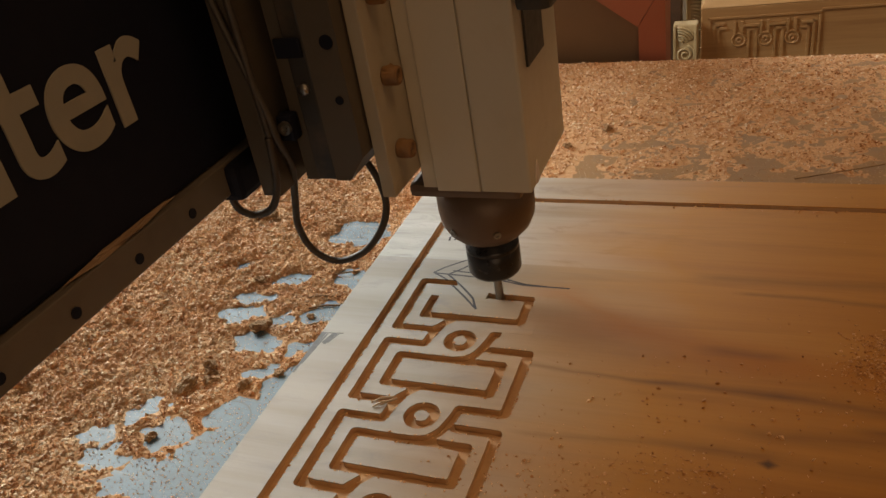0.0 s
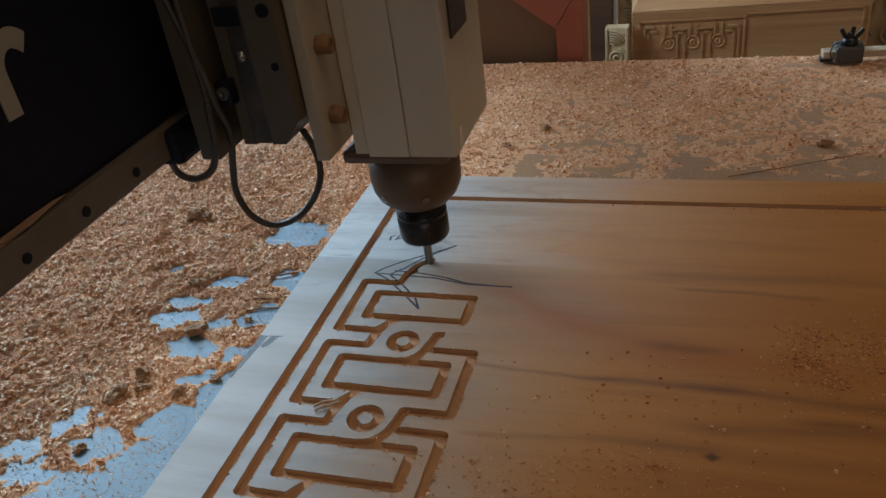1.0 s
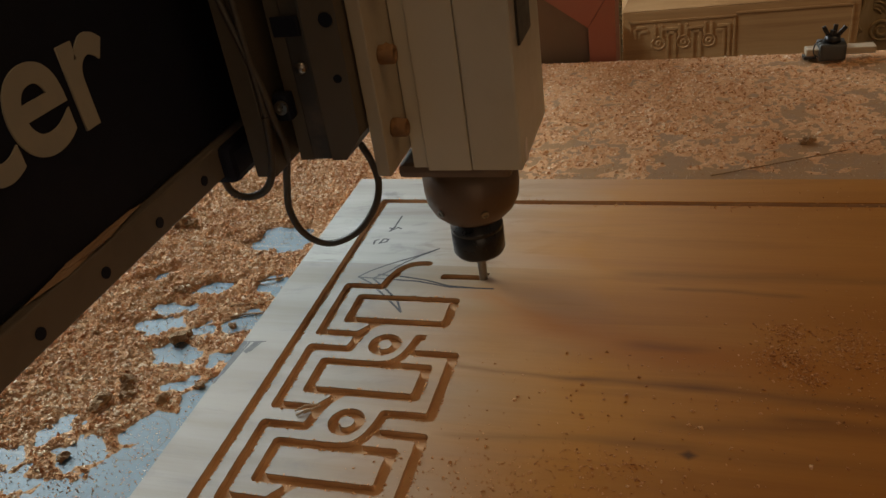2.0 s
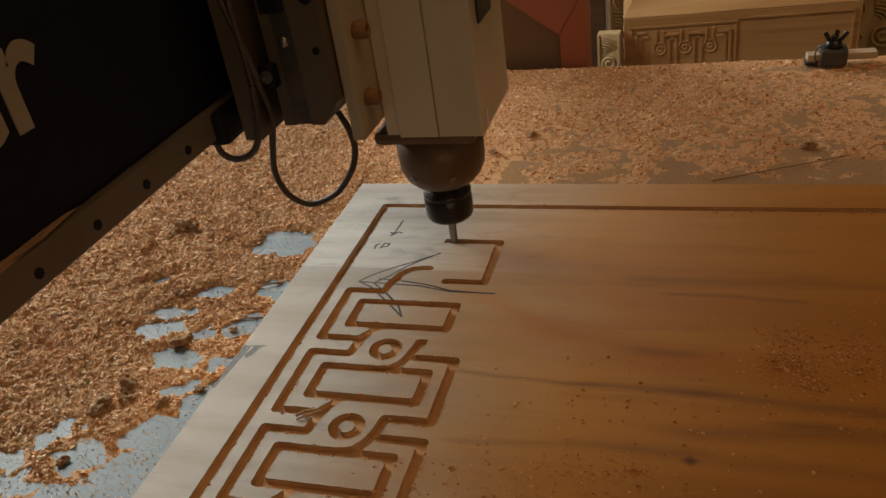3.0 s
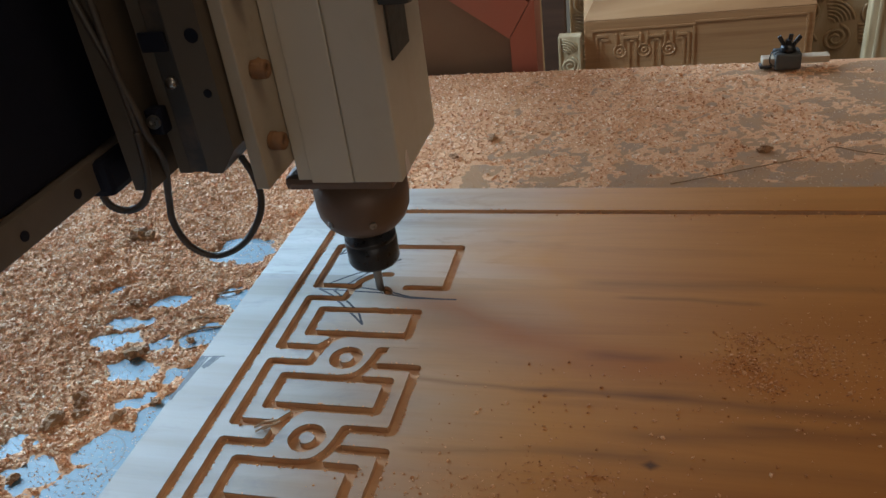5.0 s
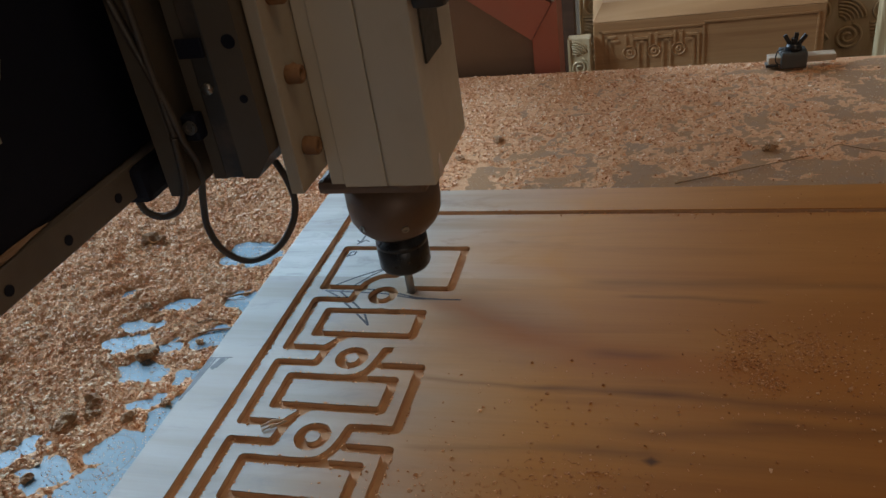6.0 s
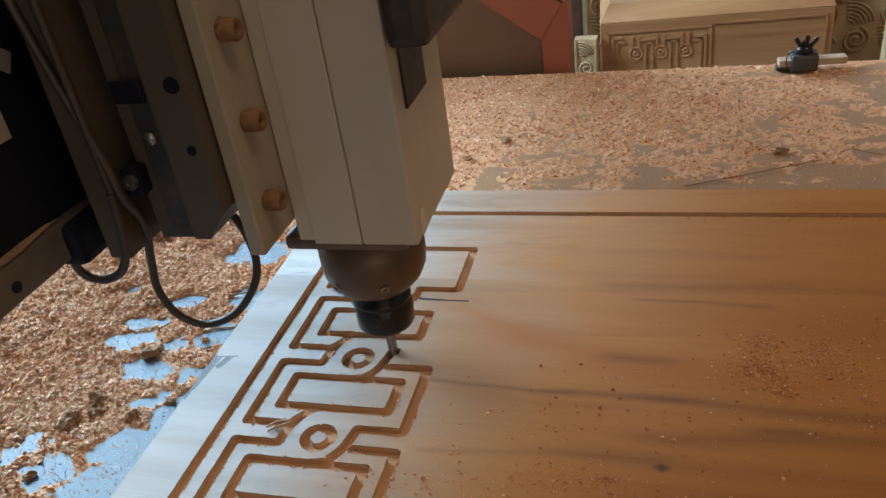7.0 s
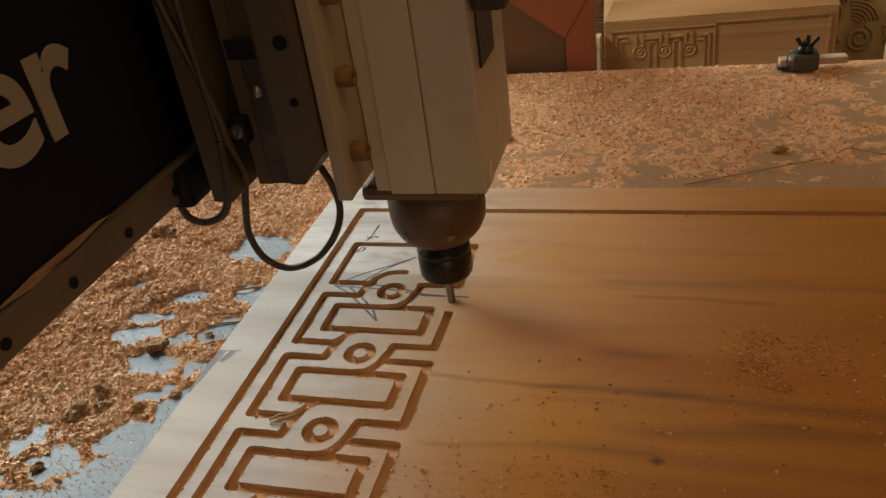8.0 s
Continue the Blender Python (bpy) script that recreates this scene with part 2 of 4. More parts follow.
def bed_material():
    m = mat("bed_sheet")
    n = Nodes(m)
    v = n.coords()
    sep = n.node("ShaderNodeSeparateXYZ")
    n.link(v, sep.inputs[0])
    blot = n.noise(v, 9, 6, 0.6)
    # sheet's grey, with the sky's blue reflection put into the base colour
    col = n.ramp(blot, (0.3, (0.050, 0.130, 0.190)), (0.55, (0.080, 0.190, 0.270)), (0.8, (0.12, 0.230, 0.300)))
    scr = n.ramp(n.noise(n.coords((6, 160, 1)), 1.0, 2, 0.5, 0.8), (0.60, (0, 0, 0)), (0.68, (1, 1, 1)))
    col = n.mix(n.math("MULTIPLY", scr, 0.25), col, (0.50, 0.50, 0.48))
    dust = n.ramp(n.noise(v, 28, 8, 0.7), (0.48, (0, 0, 0)), (0.66, (1, 1, 1)))
    for sc, am in (((90, 9, 1), 0.35), ((30, 140, 1), 0.30)):
        line = n.ramp(n.noise(n.coords(sc), 1.0, 3, 0.55, 2.0), (0.485, (0, 0, 0)), (0.5, (1, 1, 1)), (0.515, (0, 0, 0)))
        col = n.mix(n.math("MULTIPLY", line, am), col, (0.06, 0.07, 0.075))
    for cx, cy, r in ((-0.328, 0.499, 0.0275), (-0.362, 0.400, 0.028), (-0.338, 0.352, 0.022), (-0.400, 0.265, 0.026), (-0.315, 0.275, 0.018)):
        dx, dy = n.math("SUBTRACT", sep.outputs[0], cx), n.math("SUBTRACT", sep.outputs[1], cy)
        d = n.math("SQRT", n.math("ADD", n.math("MULTIPLY", dx, dx), n.math("MULTIPLY", dy, dy)))
        arc = n.math("LESS_THAN", n.math("ABSOLUTE", n.math("SUBTRACT", d, r)), 0.0005)
        col = n.mix(n.math("MULTIPLY", arc, 0.7), col, (0.05, 0.055, 0.06))
    film = n.node("ShaderNodeMapRange")
    n.link(sep.outputs[1], film.inputs[0])
    for i, v in ((1, 0.54), (2, 0.585), (3, 0.14), (4, 1.7)):
        film.inputs[i].default_value = v
    dust = n.math("MULTIPLY", n.math("ADD", n.math("MULTIPLY", dust, 0.5), 0.5), film.outputs[0])
    dust = n.math("MINIMUM", dust, 0.93)
    col = n.mix(dust, col, (0.37, 0.212, 0.112))
    n.base(col)
    n.roughness(n.math("ADD", n.math("MULTIPLY", dust, 0.6), 0.38, True))
    n.link(n.math("SUBTRACT", 0.22, n.math("MULTIPLY", dust, 0.20)), n.bsdf.inputs["Specular IOR Level"])
    n.bump(n.math("ADD", blot, scr), 0.1, 0.0006)
    return m


def dust_material(name, dark, mid, light, rough=0.85, loose=0.7):
    """Loose wood: loose says how much each piece differs from the next."""
    m = mat(name, mid, rough)
    n = Nodes(m)
    rnd = n.node("ShaderNodeNewGeometry").outputs["Random Per Island"]
    v = n.coords()
    f = n.math("ADD", n.math("MULTIPLY", n.noise(v, 22, 6, 0.65), 0.4), n.math("MULTIPLY", rnd, loose) if loose else n.math("MULTIPLY", n.noise(v, 420, 3, 0.7), 0.7))
    n.base(n.ramp(f, (0.2, dark), (0.53, mid), (0.92, light)))
    n.bump(n.noise(v, 600, 4, 0.7), 0.5, 0.001)
    return m


M_BOARD = workpiece_material()
M_BED = bed_material()
M_CHIP = dust_material("wood_chips", (0.42, 0.175, 0.080), (0.76, 0.420, 0.230), (0.95, 0.80, 0.62), 0.9)
M_CHIP.node_tree.nodes["Principled BSDF"].inputs["Specular IOR Level"].default_value = 0.25
M_DUST = dust_material("sawdust", (0.36, 0.172, 0.088), (0.60, 0.330, 0.180), (0.78, 0.53, 0.35), 0.95, 0.0)
M_DUST.node_tree.nodes["Principled BSDF"].inputs["Specular IOR Level"].default_value = 0.15
M_CRUMB = dust_material("board_crumbs", (0.36, 0.150, 0.055), (0.55, 0.255, 0.105), (0.76, 0.45, 0.24), 0.85)
# darker copy of the cream: the mount plate's dimmer light put into its paint
M_MOUNT = worn("dimmed_grimy_cream", (0.34, 0.30, 0.24), (0.24, 0.205, 0.16), 0.5, 0.0, 24, 0.12, (0.14, 0.09, 0.05), 0.6)
M_CREAM = worn("cream_paint", (0.46, 0.425, 0.355), (0.40, 0.365, 0.30), 0.42, 0.0, 18, 0.1, (0.30, 0.22, 0.14), 0.35)
M_PLATE = worn("grimy_plate", (0.095, 0.078, 0.060), (0.055, 0.045, 0.036), 0.55, 0.1, 26, 0.15, (0.05, 0.036, 0.025), 0.6, 0.0006, 0.3)
M_DARKSTEEL = worn("dark_steel", (0.022, 0.021, 0.020), (0.04, 0.036, 0.032), 0.5, 0.2, 30, 0.12, (0.20, 0.12, 0.07), 0.4)
M_BLACK = worn("black_paint", (0.0045, 0.006, 0.013), (0.007, 0.008, 0.015), 0.6, 0.0, 12, 0.05, (0.02, 0.016, 0.012), 0.2, 0.0006, 0.15)
M_BROWN = worn("brown_housing", (0.095, 0.058, 0.040), (0.13, 0.082, 0.056), 0.45, 0.2, 30, 0.12, (0.26, 0.15, 0.08), 0.45)
M_NUT = worn("black_oxide", (0.018, 0.019, 0.022), (0.035, 0.035, 0.038), 0.30, 0.6, 40, 0.08, (0.09, 0.07, 0.05), 0.3)
M_STEEL = worn("tool_steel", (0.32, 0.31, 0.30), (0.22, 0.21, 0.20), 0.3, 0.9, 60, 0.06, (0.14, 0.10, 0.07), 0.3)
M_BOLT = worn("dusty_bolt", (0.24, 0.115, 0.045), (0.12, 0.066, 0.036), 0.7, 0.1, 80, 0.4, (0.07, 0.05, 0.04), 0.7, 0.001)
M_RAIL = worn("grimy_rail", (0.14, 0.115, 0.095), (0.10, 0.085, 0.07), 0.45, 0.3, 20, 0.1, (0.05, 0.04, 0.03), 0.5)
M_CABLE = worn("dark_conduit", (0.026, 0.022, 0.019), (0.042, 0.034, 0.027), 0.5, 0.0, 60, 0.1, (0.16, 0.09, 0.05), 0.35)
M_LETTER = worn("cream_lettering", (0.24, 0.225, 0.195), (0.20, 0.185, 0.155), 0.7, 0.0, 18, 0.05, (0.40, 0.33, 0.24), 0.3)
M_ORANGE = worn("orange_paint", (0.40, 0.125, 0.085), (0.34, 0.105, 0.07), 0.5, 0.0, 14, 0.06, (0.30, 0.14, 0.09), 0.4)
M_TAN = worn("dusty_tan_paint", (0.23, 0.14, 0.085), (0.18, 0.11, 0.07), 0.6, 0.0, 8, 0.06, (0.11, 0.07, 0.05), 0.5)
M_PALE = worn("pale_label", (0.62, 0.55, 0.52), (0.55, 0.48, 0.46), 0.6)
M_WALL = worn("rough_plaster", (0.30, 0.22, 0.16), (0.22, 0.16, 0.115), 0.9, 0.0, 5, 0.4, (0.10, 0.075, 0.06), 0.5, 0.004)
M_FLOOR = worn("dusty_concrete", (0.17, 0.12, 0.085), (0.12, 0.09, 0.07), 0.9, 0.0, 5, 0.4, (0.30, 0.17, 0.09), 0.5, 0.003)
M_FRAME = worn("bed_frame_steel", (0.10, 0.085, 0.075), (0.14, 0.11, 0.09), 0.5, 0.3, 14, 0.1)
M_CLUMP = worn("packed_dust", (0.40, 0.225, 0.115), (0.27, 0.155, 0.085), 0.9, 0.0, 120, 0.8, (0.52, 0.30, 0.15), 0.6, 0.003)


def carved_wood(name, a, b, c, stretch=(2, 2, 30)):
    m = mat(name, a, 0.55)
    n = Nodes(m)
    g = n.noise(n.coords(stretch), 1.0, 5, 0.6, 0.8)
    n.base(n.ramp(g, (0.3, b), (0.5, a), (0.72, c)))
    n.roughness(n.math("ADD", n.math("MULTIPLY", g, 0.3), 0.35))
    n.bump(g, 0.15, 0.002)
    return m


M_CABINET = carved_wood("varnished_timber", (0.44, 0.225, 0.095), (0.35, 0.165, 0.068), (0.50, 0.275, 0.128))
M_CARVED = carved_wood("raw_carved_timber", (0.55, 0.40, 0.23), (0.42, 0.28, 0.14), (0.66, 0.52, 0.34), (20, 6, 3))
M_GAP_DARK = carved_wood("dark_gap_timber", (0.060, 0.028, 0.016), (0.04, 0.02, 0.012), (0.085, 0.042, 0.024))
M_CLAMP = worn("worn_black_iron", (0.07, 0.072, 0.07), (0.045, 0.045, 0.045), 0.5, 0.3, 60, 0.2, (0.16, 0.11, 0.08), 0.4)
M_OFFCUT = carved_wood("offcut", (0.46, 0.36, 0.26), (0.34, 0.25, 0.17), (0.55, 0.46, 0.36), (4, 40, 40))


# ---------------------------------------------------------------- mesh helpers
def mesh_object(name, bm, material, parent=None, label="", smooth=False):
    me = bpy.data.meshes.new(name)
    bmesh.ops.recalc_face_normals(bm, faces=bm.faces[:])
    bm.to_mesh(me)
    bm.free()
    if smooth:
        for p in me.polygons:
            p.use_smooth = True
    me.materials.append(material)
    ob = new(name, me)
    if parent is not None:
        ob.parent = parent
    if label:
        ob["label"] = label
    return ob


def part(name, bm, material, parent, label="", smooth=False):
    return mesh_object(name, bm, material, parent, label, smooth)


def thing(name, m, label, category, group="", kind=""):
    ob = new(name)
    ob.empty_display_size = 0.02
    ob.matrix_basis = m
    return tagged(ob, label, category, group, kind)


def box(bm, x0, x1, y0, y1, z0, z1, bevel=0.0, seg=2):
    vs = [bm.verts.new((x, y, z)) for x in (x0, x1) for y in (y0, y1) for z in (z0, z1)]
    fs = [bm.faces.new([vs[i] for i in q]) for q in ((0, 1, 3, 2), (4, 6, 7, 5), (0, 4, 5, 1), (2, 3, 7, 6), (0, 2, 6, 4), (1, 5, 7, 3))]
    if bevel > 0:
        es = list({e for f in fs for e in f.edges})
        bmesh.ops.bevel(bm, geom=es, offset=bevel, segments=seg, affect="EDGES", profile=0.6)
    return bm


def boxed(*a, **k):
    return box(bmesh.new(), *a, **k)


def lathe(profile, n=40, bm=None, m=None):
    """A turned body from (radius, z) pairs."""
    bm = bm or bmesh.new()
    rings = []
    for r, z in profile:
        if r <= 1e-6:
            rings.append([bm.verts.new((0, 0, z))])
        else:
            rings.append([bm.verts.new((r * math.cos(2 * math.pi * i / n), r * math.sin(2 * math.pi * i / n), z)) for i in range(n)])
    made = [v for r in rings for v in r]
    for a, b in zip(rings, rings[1:]):
        for i in range(n):
            j = (i + 1) % n
            if len(a) == 1 and len(b) > 1:
                bm.faces.new((a[0], b[i], b[j]))
            elif len(b) == 1 and len(a) > 1:
                bm.faces.new((a[i], b[0], a[j]))
            elif len(a) > 1:
                bm.faces.new((a[i], b[i], b[j], a[j]))
    if m is not None:
        bmesh.ops.transform(bm, matrix=m, verts=made)
    return bm


def smooth_path(pts, n=10):
    """Points on a Catmull-Rom curve through pts."""
    P = [Vector(p) for p in pts]
    P = [P[0] * 2 - P[1]] + P + [P[-1] * 2 - P[-2]]
    out = []
    for i in range(1, len(P) - 2):
        for k in range(n):
            t = k / n
            a, b, c, d = P[i - 1:i + 3]
            out.append(0.5 * ((2 * b) + (c - a) * t + (2 * a - 5 * b + 4 * c - d) * t * t + (3 * b - a - 3 * c + d) * t ** 3))
    out.append(P[-2])
    return out


def sweep(pts, radius, n=10, bm=None, ribs=0.0):
    """A round rod along pts; ribs: how deep every second ring is drawn in."""
    bm = bm or bmesh.new()
    pts = [Vector(p) for p in pts]
    up = Vector((0.13, 0.27, 0.95)).normalized()
    rings = []
    for i, p in enumerate(pts):
        d = (pts[min(i + 1, len(pts) - 1)] - pts[max(i - 1, 0)]).normalized()
        a = d.cross(up)
        a = (a if a.length > 1e-3 else d.cross(Vector((1, 0, 0)))).normalized()
        b = a.cross(d).normalized()
        up = b
        r = radius * (1 - ribs * (i % 2))
        rings.append([bm.verts.new(p + (a * math.cos(2 * math.pi * k / n) + b * math.sin(2 * math.pi * k / n)) * r) for k in range(n)])
    for a, b in zip(rings, rings[1:]):
        for k in range(n):
            bm.faces.new((a[k], a[(k + 1) % n], b[(k + 1) % n], b[k]))
    bm.faces.new(rings[0][::-1])
    bm.faces.new(rings[-1])
    return bm


def resample(pts, step):
    pts = [Vector(p) for p in pts]
    out, left = [pts[0]], step
    for a, b in zip(pts, pts[1:]):
        seg = (b - a).length
        pos = left
        while pos <= seg:
            out.append(a.lerp(b, pos / seg))
            pos += step
        left = pos - seg
    return out


def prism(bm, outline, y0, y1):
    """A flat outline in x and z, drawn out from y0 to y1."""
    a = [bm.verts.new((x, y0, z)) for x, z in outline]
    b = [bm.verts.new((x, y1, z)) for x, z in outline]
    bm.faces.new(a)
    bm.faces.new(b[::-1])
    n = len(a)
    for i in range(n):
        bm.faces.new((a[i], b[i], b[(i + 1) % n], a[(i + 1) % n]))
    return bm


def lump(bm, c, r, seed, squash=0.6):
    rnd = random.Random(seed)
    made = bmesh.ops.create_icosphere(bm, subdivisions=2, radius=1.0)["verts"]
    off = Vector((rnd.random() * 9, rnd.random() * 9, rnd.random() * 9))
    for v in made:
        k = 1 + 0.75 * noise.noise(v.co * 1.7 + off) + 0.3 * noise.noise(v.co * 4 + off)
        v.co = Vector(c) + Vector((v.co.x * r * k, v.co.y * r * k * 0.8, v.co.z * r * k * squash))
    return bm


# ---------------------------------------------------------------- room
def structure(name, bm, material, label):
    return tagged(mesh_object(name, bm, material), label, "", "", "structure")


def build_room():
    # walls and ceiling beyond view are added to hold and bounce the daylight
    X0, X1, Y0, Y1, Z1 = -1.75, 2.8, -2.6, 3.4, 2.7
    structure("floor", boxed(X0 - 0.2, X1 + 0.2, Y0 - 0.2, Y1 + 0.2, FLOOR_Z - 0.1, FLOOR_Z), M_FLOOR, "dusty concrete workshop floor")
    bm = boxed(X0 - 0.2, 0.25, Y0 - 0.2, Y1 + 0.2, Z1, Z1 + 0.1)
    box(bm, 1.55, X1 + 0.2, Y0 - 0.2, Y1 + 0.2, Z1, Z1 + 0.1)
    box(bm, 0.25, 1.55, Y0 - 0.2, -0.55, Z1, Z1 + 0.1)
    box(bm, 0.25, 1.55, 0.75, Y1 + 0.2, Z1, Z1 + 0.1)
    structure("ceiling", bm, M_WALL, "dim plastered workshop ceiling out of view, with an opening added for the overhead fill")
    bm = boxed(X0, -1.68, Y1, Y1 + 0.2, FLOOR_Z, Z1)
    box(bm, -0.06, X1, Y1, Y1 + 0.2, FLOOR_Z, Z1)
    box(bm, -1.68, -0.06, Y1, Y1 + 0.2, 2.25, Z1)
    box(bm, -1.68, -0.06, Y1, Y1 + 0.2, FLOOR_Z, 0.55)
    structure("wall_north", bm, M_WALL, "brown plastered wall with a window behind the carved timber")
    structure("wall_east", boxed(X1, X1 + 0.2, Y0, Y1, FLOOR_Z, Z1), M_WALL, "brown plastered wall added out of view to bounce light")
    # west wall with a window and a doorway
    bm = boxed(X0 - 0.2, X0, Y0, 0.59, FLOOR_Z, Z1)
    box(bm, X0 - 0.2, X0, 0.59, 1.64, FLOOR_Z, 0.48)
    box(bm, X0 - 0.2, X0, 0.59, 1.64, 1.48, Z1)
    box(bm, X0 - 0.2, X0, 1.64, 1.72, FLOOR_Z, Z1)
    box(bm, X0 - 0.2, X0, 1.72, 2.88, 1.85, Z1)
    box(bm, X0 - 0.2, X0, 2.88, Y1, FLOOR_Z, Z1)
    structure("wall_west", bm, M_WALL, "plastered wall with a window and an open doorway")
    # south wall out of view, its opening added for the rear fill
    bm = boxed(X0, 0.3, Y0 - 0.2, Y0, FLOOR_Z, Z1)
    box(bm, 2.1, X1, Y0 - 0.2, Y0, FLOOR_Z, Z1)
    box(bm, 0.3, 2.1, Y0 - 0.2, Y0, 1.7, Z1)
    box(bm, 0.3, 2.1, Y0 - 0.2, Y0, FLOOR_Z, 0.3)
    structure("wall_south", bm, M_WALL, "plastered wall out of view, with an opening added for the rear fill")
    structure("ground", boxed(-60, 60, -60, 60, FLOOR_Z - 0.3, FLOOR_Z - 0.12), M_FLOOR, "bare dusty ground outside the workshop")


# ---------------------------------------------------------------- router bed
BED_BACK = 0.897


def build_bed():
    bed = thing("router_bed", pose(0, 0, BED_Z), "scratched blue-grey plastic sheet on a steel router bed", "machine bed")
    part("bed_sheet", boxed(-1.05, 1.05, -0.9, BED_BACK, -0.016, 0.0, bevel=0.002), M_BED, bed)
    part("bed_frame", boxed(-1.04, 1.04, -0.89, BED_BACK - 0.012, -0.12, -0.0165, bevel=0.004), M_FRAME, bed)
    for x in (-0.95, 0.95):
        for y in (-0.8, 0.78):
            part("leg", boxed(x - 0.05, x + 0.05, y - 0.05, y + 0.05, FLOOR_Z - BED_Z, -0.121, bevel=0.004), M_FRAME, bed)
    return bed


# ---------------------------------------------------------------- workpiece with its grooves
PITCH, TOP, BOT = 0.0668, 0.4805, 0.4285
GROOVE, DEPTH = 0.0030, 0.0042            # half the width of the cut, and its depth
XL, XR, XIL, XIR = -0.2290, -0.1362, -0.2150, -0.1492
RING_X = -0.1820
BX0, BX1, BY0, BY1 = -0.2775, 0.95, -0.35, 0.572     # the board
GX0, GX1, GY0, GY1 = -0.2600, -0.1200, 0.1200, 0.5480  # its carved part


def arc_path(b):
    """From the bottom groove up and over the ring."""
    return smooth_path([(-0.2030, b, 0), (-0.1985, b + 0.006, 0), (-0.1925, b + 0.0125, 0), (-0.1860, b + 0.0150, 0), (-0.1795, b + 0.0152, 0)], 5)


def link_path(b):
    return [Vector((-0.2035, b - 0.0145, 0)), Vector((-0.2020, b - 0.004, 0)), Vector((-0.1990, b + 0.004, 0))]


def s_path(b):
    """From the bottom right groove down round the ring into the inner rectangle below."""
    return smooth_path([(-0.1625, b, 0), (-0.1640, b - 0.008, 0), (-0.1670, b - 0.0180, 0), (-0.1730, b - 0.0248, 0), (-0.1820, b - 0.0272, 0)], 5)


def ring_path(b, n=28):
    return [Vector((RING_X + 0.0074 * math.cos(2 * math.pi * i / n), b - 0.0085 + 0.0074 * math.sin(2 * math.pi * i / n), 0)) for i in range(n + 1)]


def V3(*pts):
    return [Vector((x, y, 0)) for x, y in pts]


def static_strokes():
    """The grooves that are cut when the clip begins."""
    s = [V3((-0.2430, -0.30), (-0.2430, 0.5335), (-0.10, 0.5335))]
    for k in range(1, 6):
        t, b = TOP - k * PITCH, BOT - k * PITCH
        s.append(V3((-0.2035, t), (XL, t), (XL, b), (-0.2030, b)))
        it, ib = BOT - (k - 1) * PITCH - 0.0272, b + 0.0142
        if k == 1:
            s.append(V3((XIL, it - 0.001), (XIL, ib), (XIR, ib), (XIR, it), (-0.1700, it)))
        else:
            s.append(V3((XIL, it), (XIL, ib), (XIR, ib), (XIR, it), (XIL, it)))
            s.append(V3((-0.1600, t), (XR, t), (XR, b), (-0.1625, b)))
        if k >= 2:
            s.append(s_path(BOT - (k - 1) * PITCH))
        s.append(arc_path(b)[:10])
        s.append(link_path(b))
        s.append(ring_path(b))
    return s


def moving_strokes():
    """Grooves cut during the clip: the line, its start and its end in seconds."""
    it = BOT - 0.0272
    b1 = BOT - PITCH
    return [
        (V3((-0.1700, it), (XIL, it)), -0.02, 0.36),
        (link_path(BOT) + arc_path(BOT)[5:], 0.44, 1.16),
        (V3((-0.1635, BOT), (XR, BOT), (XR, TOP), (XL, TOP), (XL, BOT), (-0.1985, BOT)), 1.64, 4.56),
        (ring_path(BOT), 4.85, 5.45),
        (s_path(BOT), 5.92, 6.54),
        (V3((-0.1610, b1), (XR, b1), (XR, TOP - PITCH - 0.002)), 7.0, 8.08),
    ]


def stroke_distance(X, Y, strokes):
    D = np.full(X.shape, 1.0)
    for line in strokes:
        for a, b in zip(line, line[1:]):
            dx, dy = b.x - a.x, b.y - a.y
            ll = max(dx * dx + dy * dy, 1e-12)
            h = np.clip(((X - a.x) * dx + (Y - a.y) * dy) / ll, 0, 1)
            D = np.minimum(D, np.hypot(X - a.x - h * dx, Y - a.y - h * dy))
    return D - GROOVE


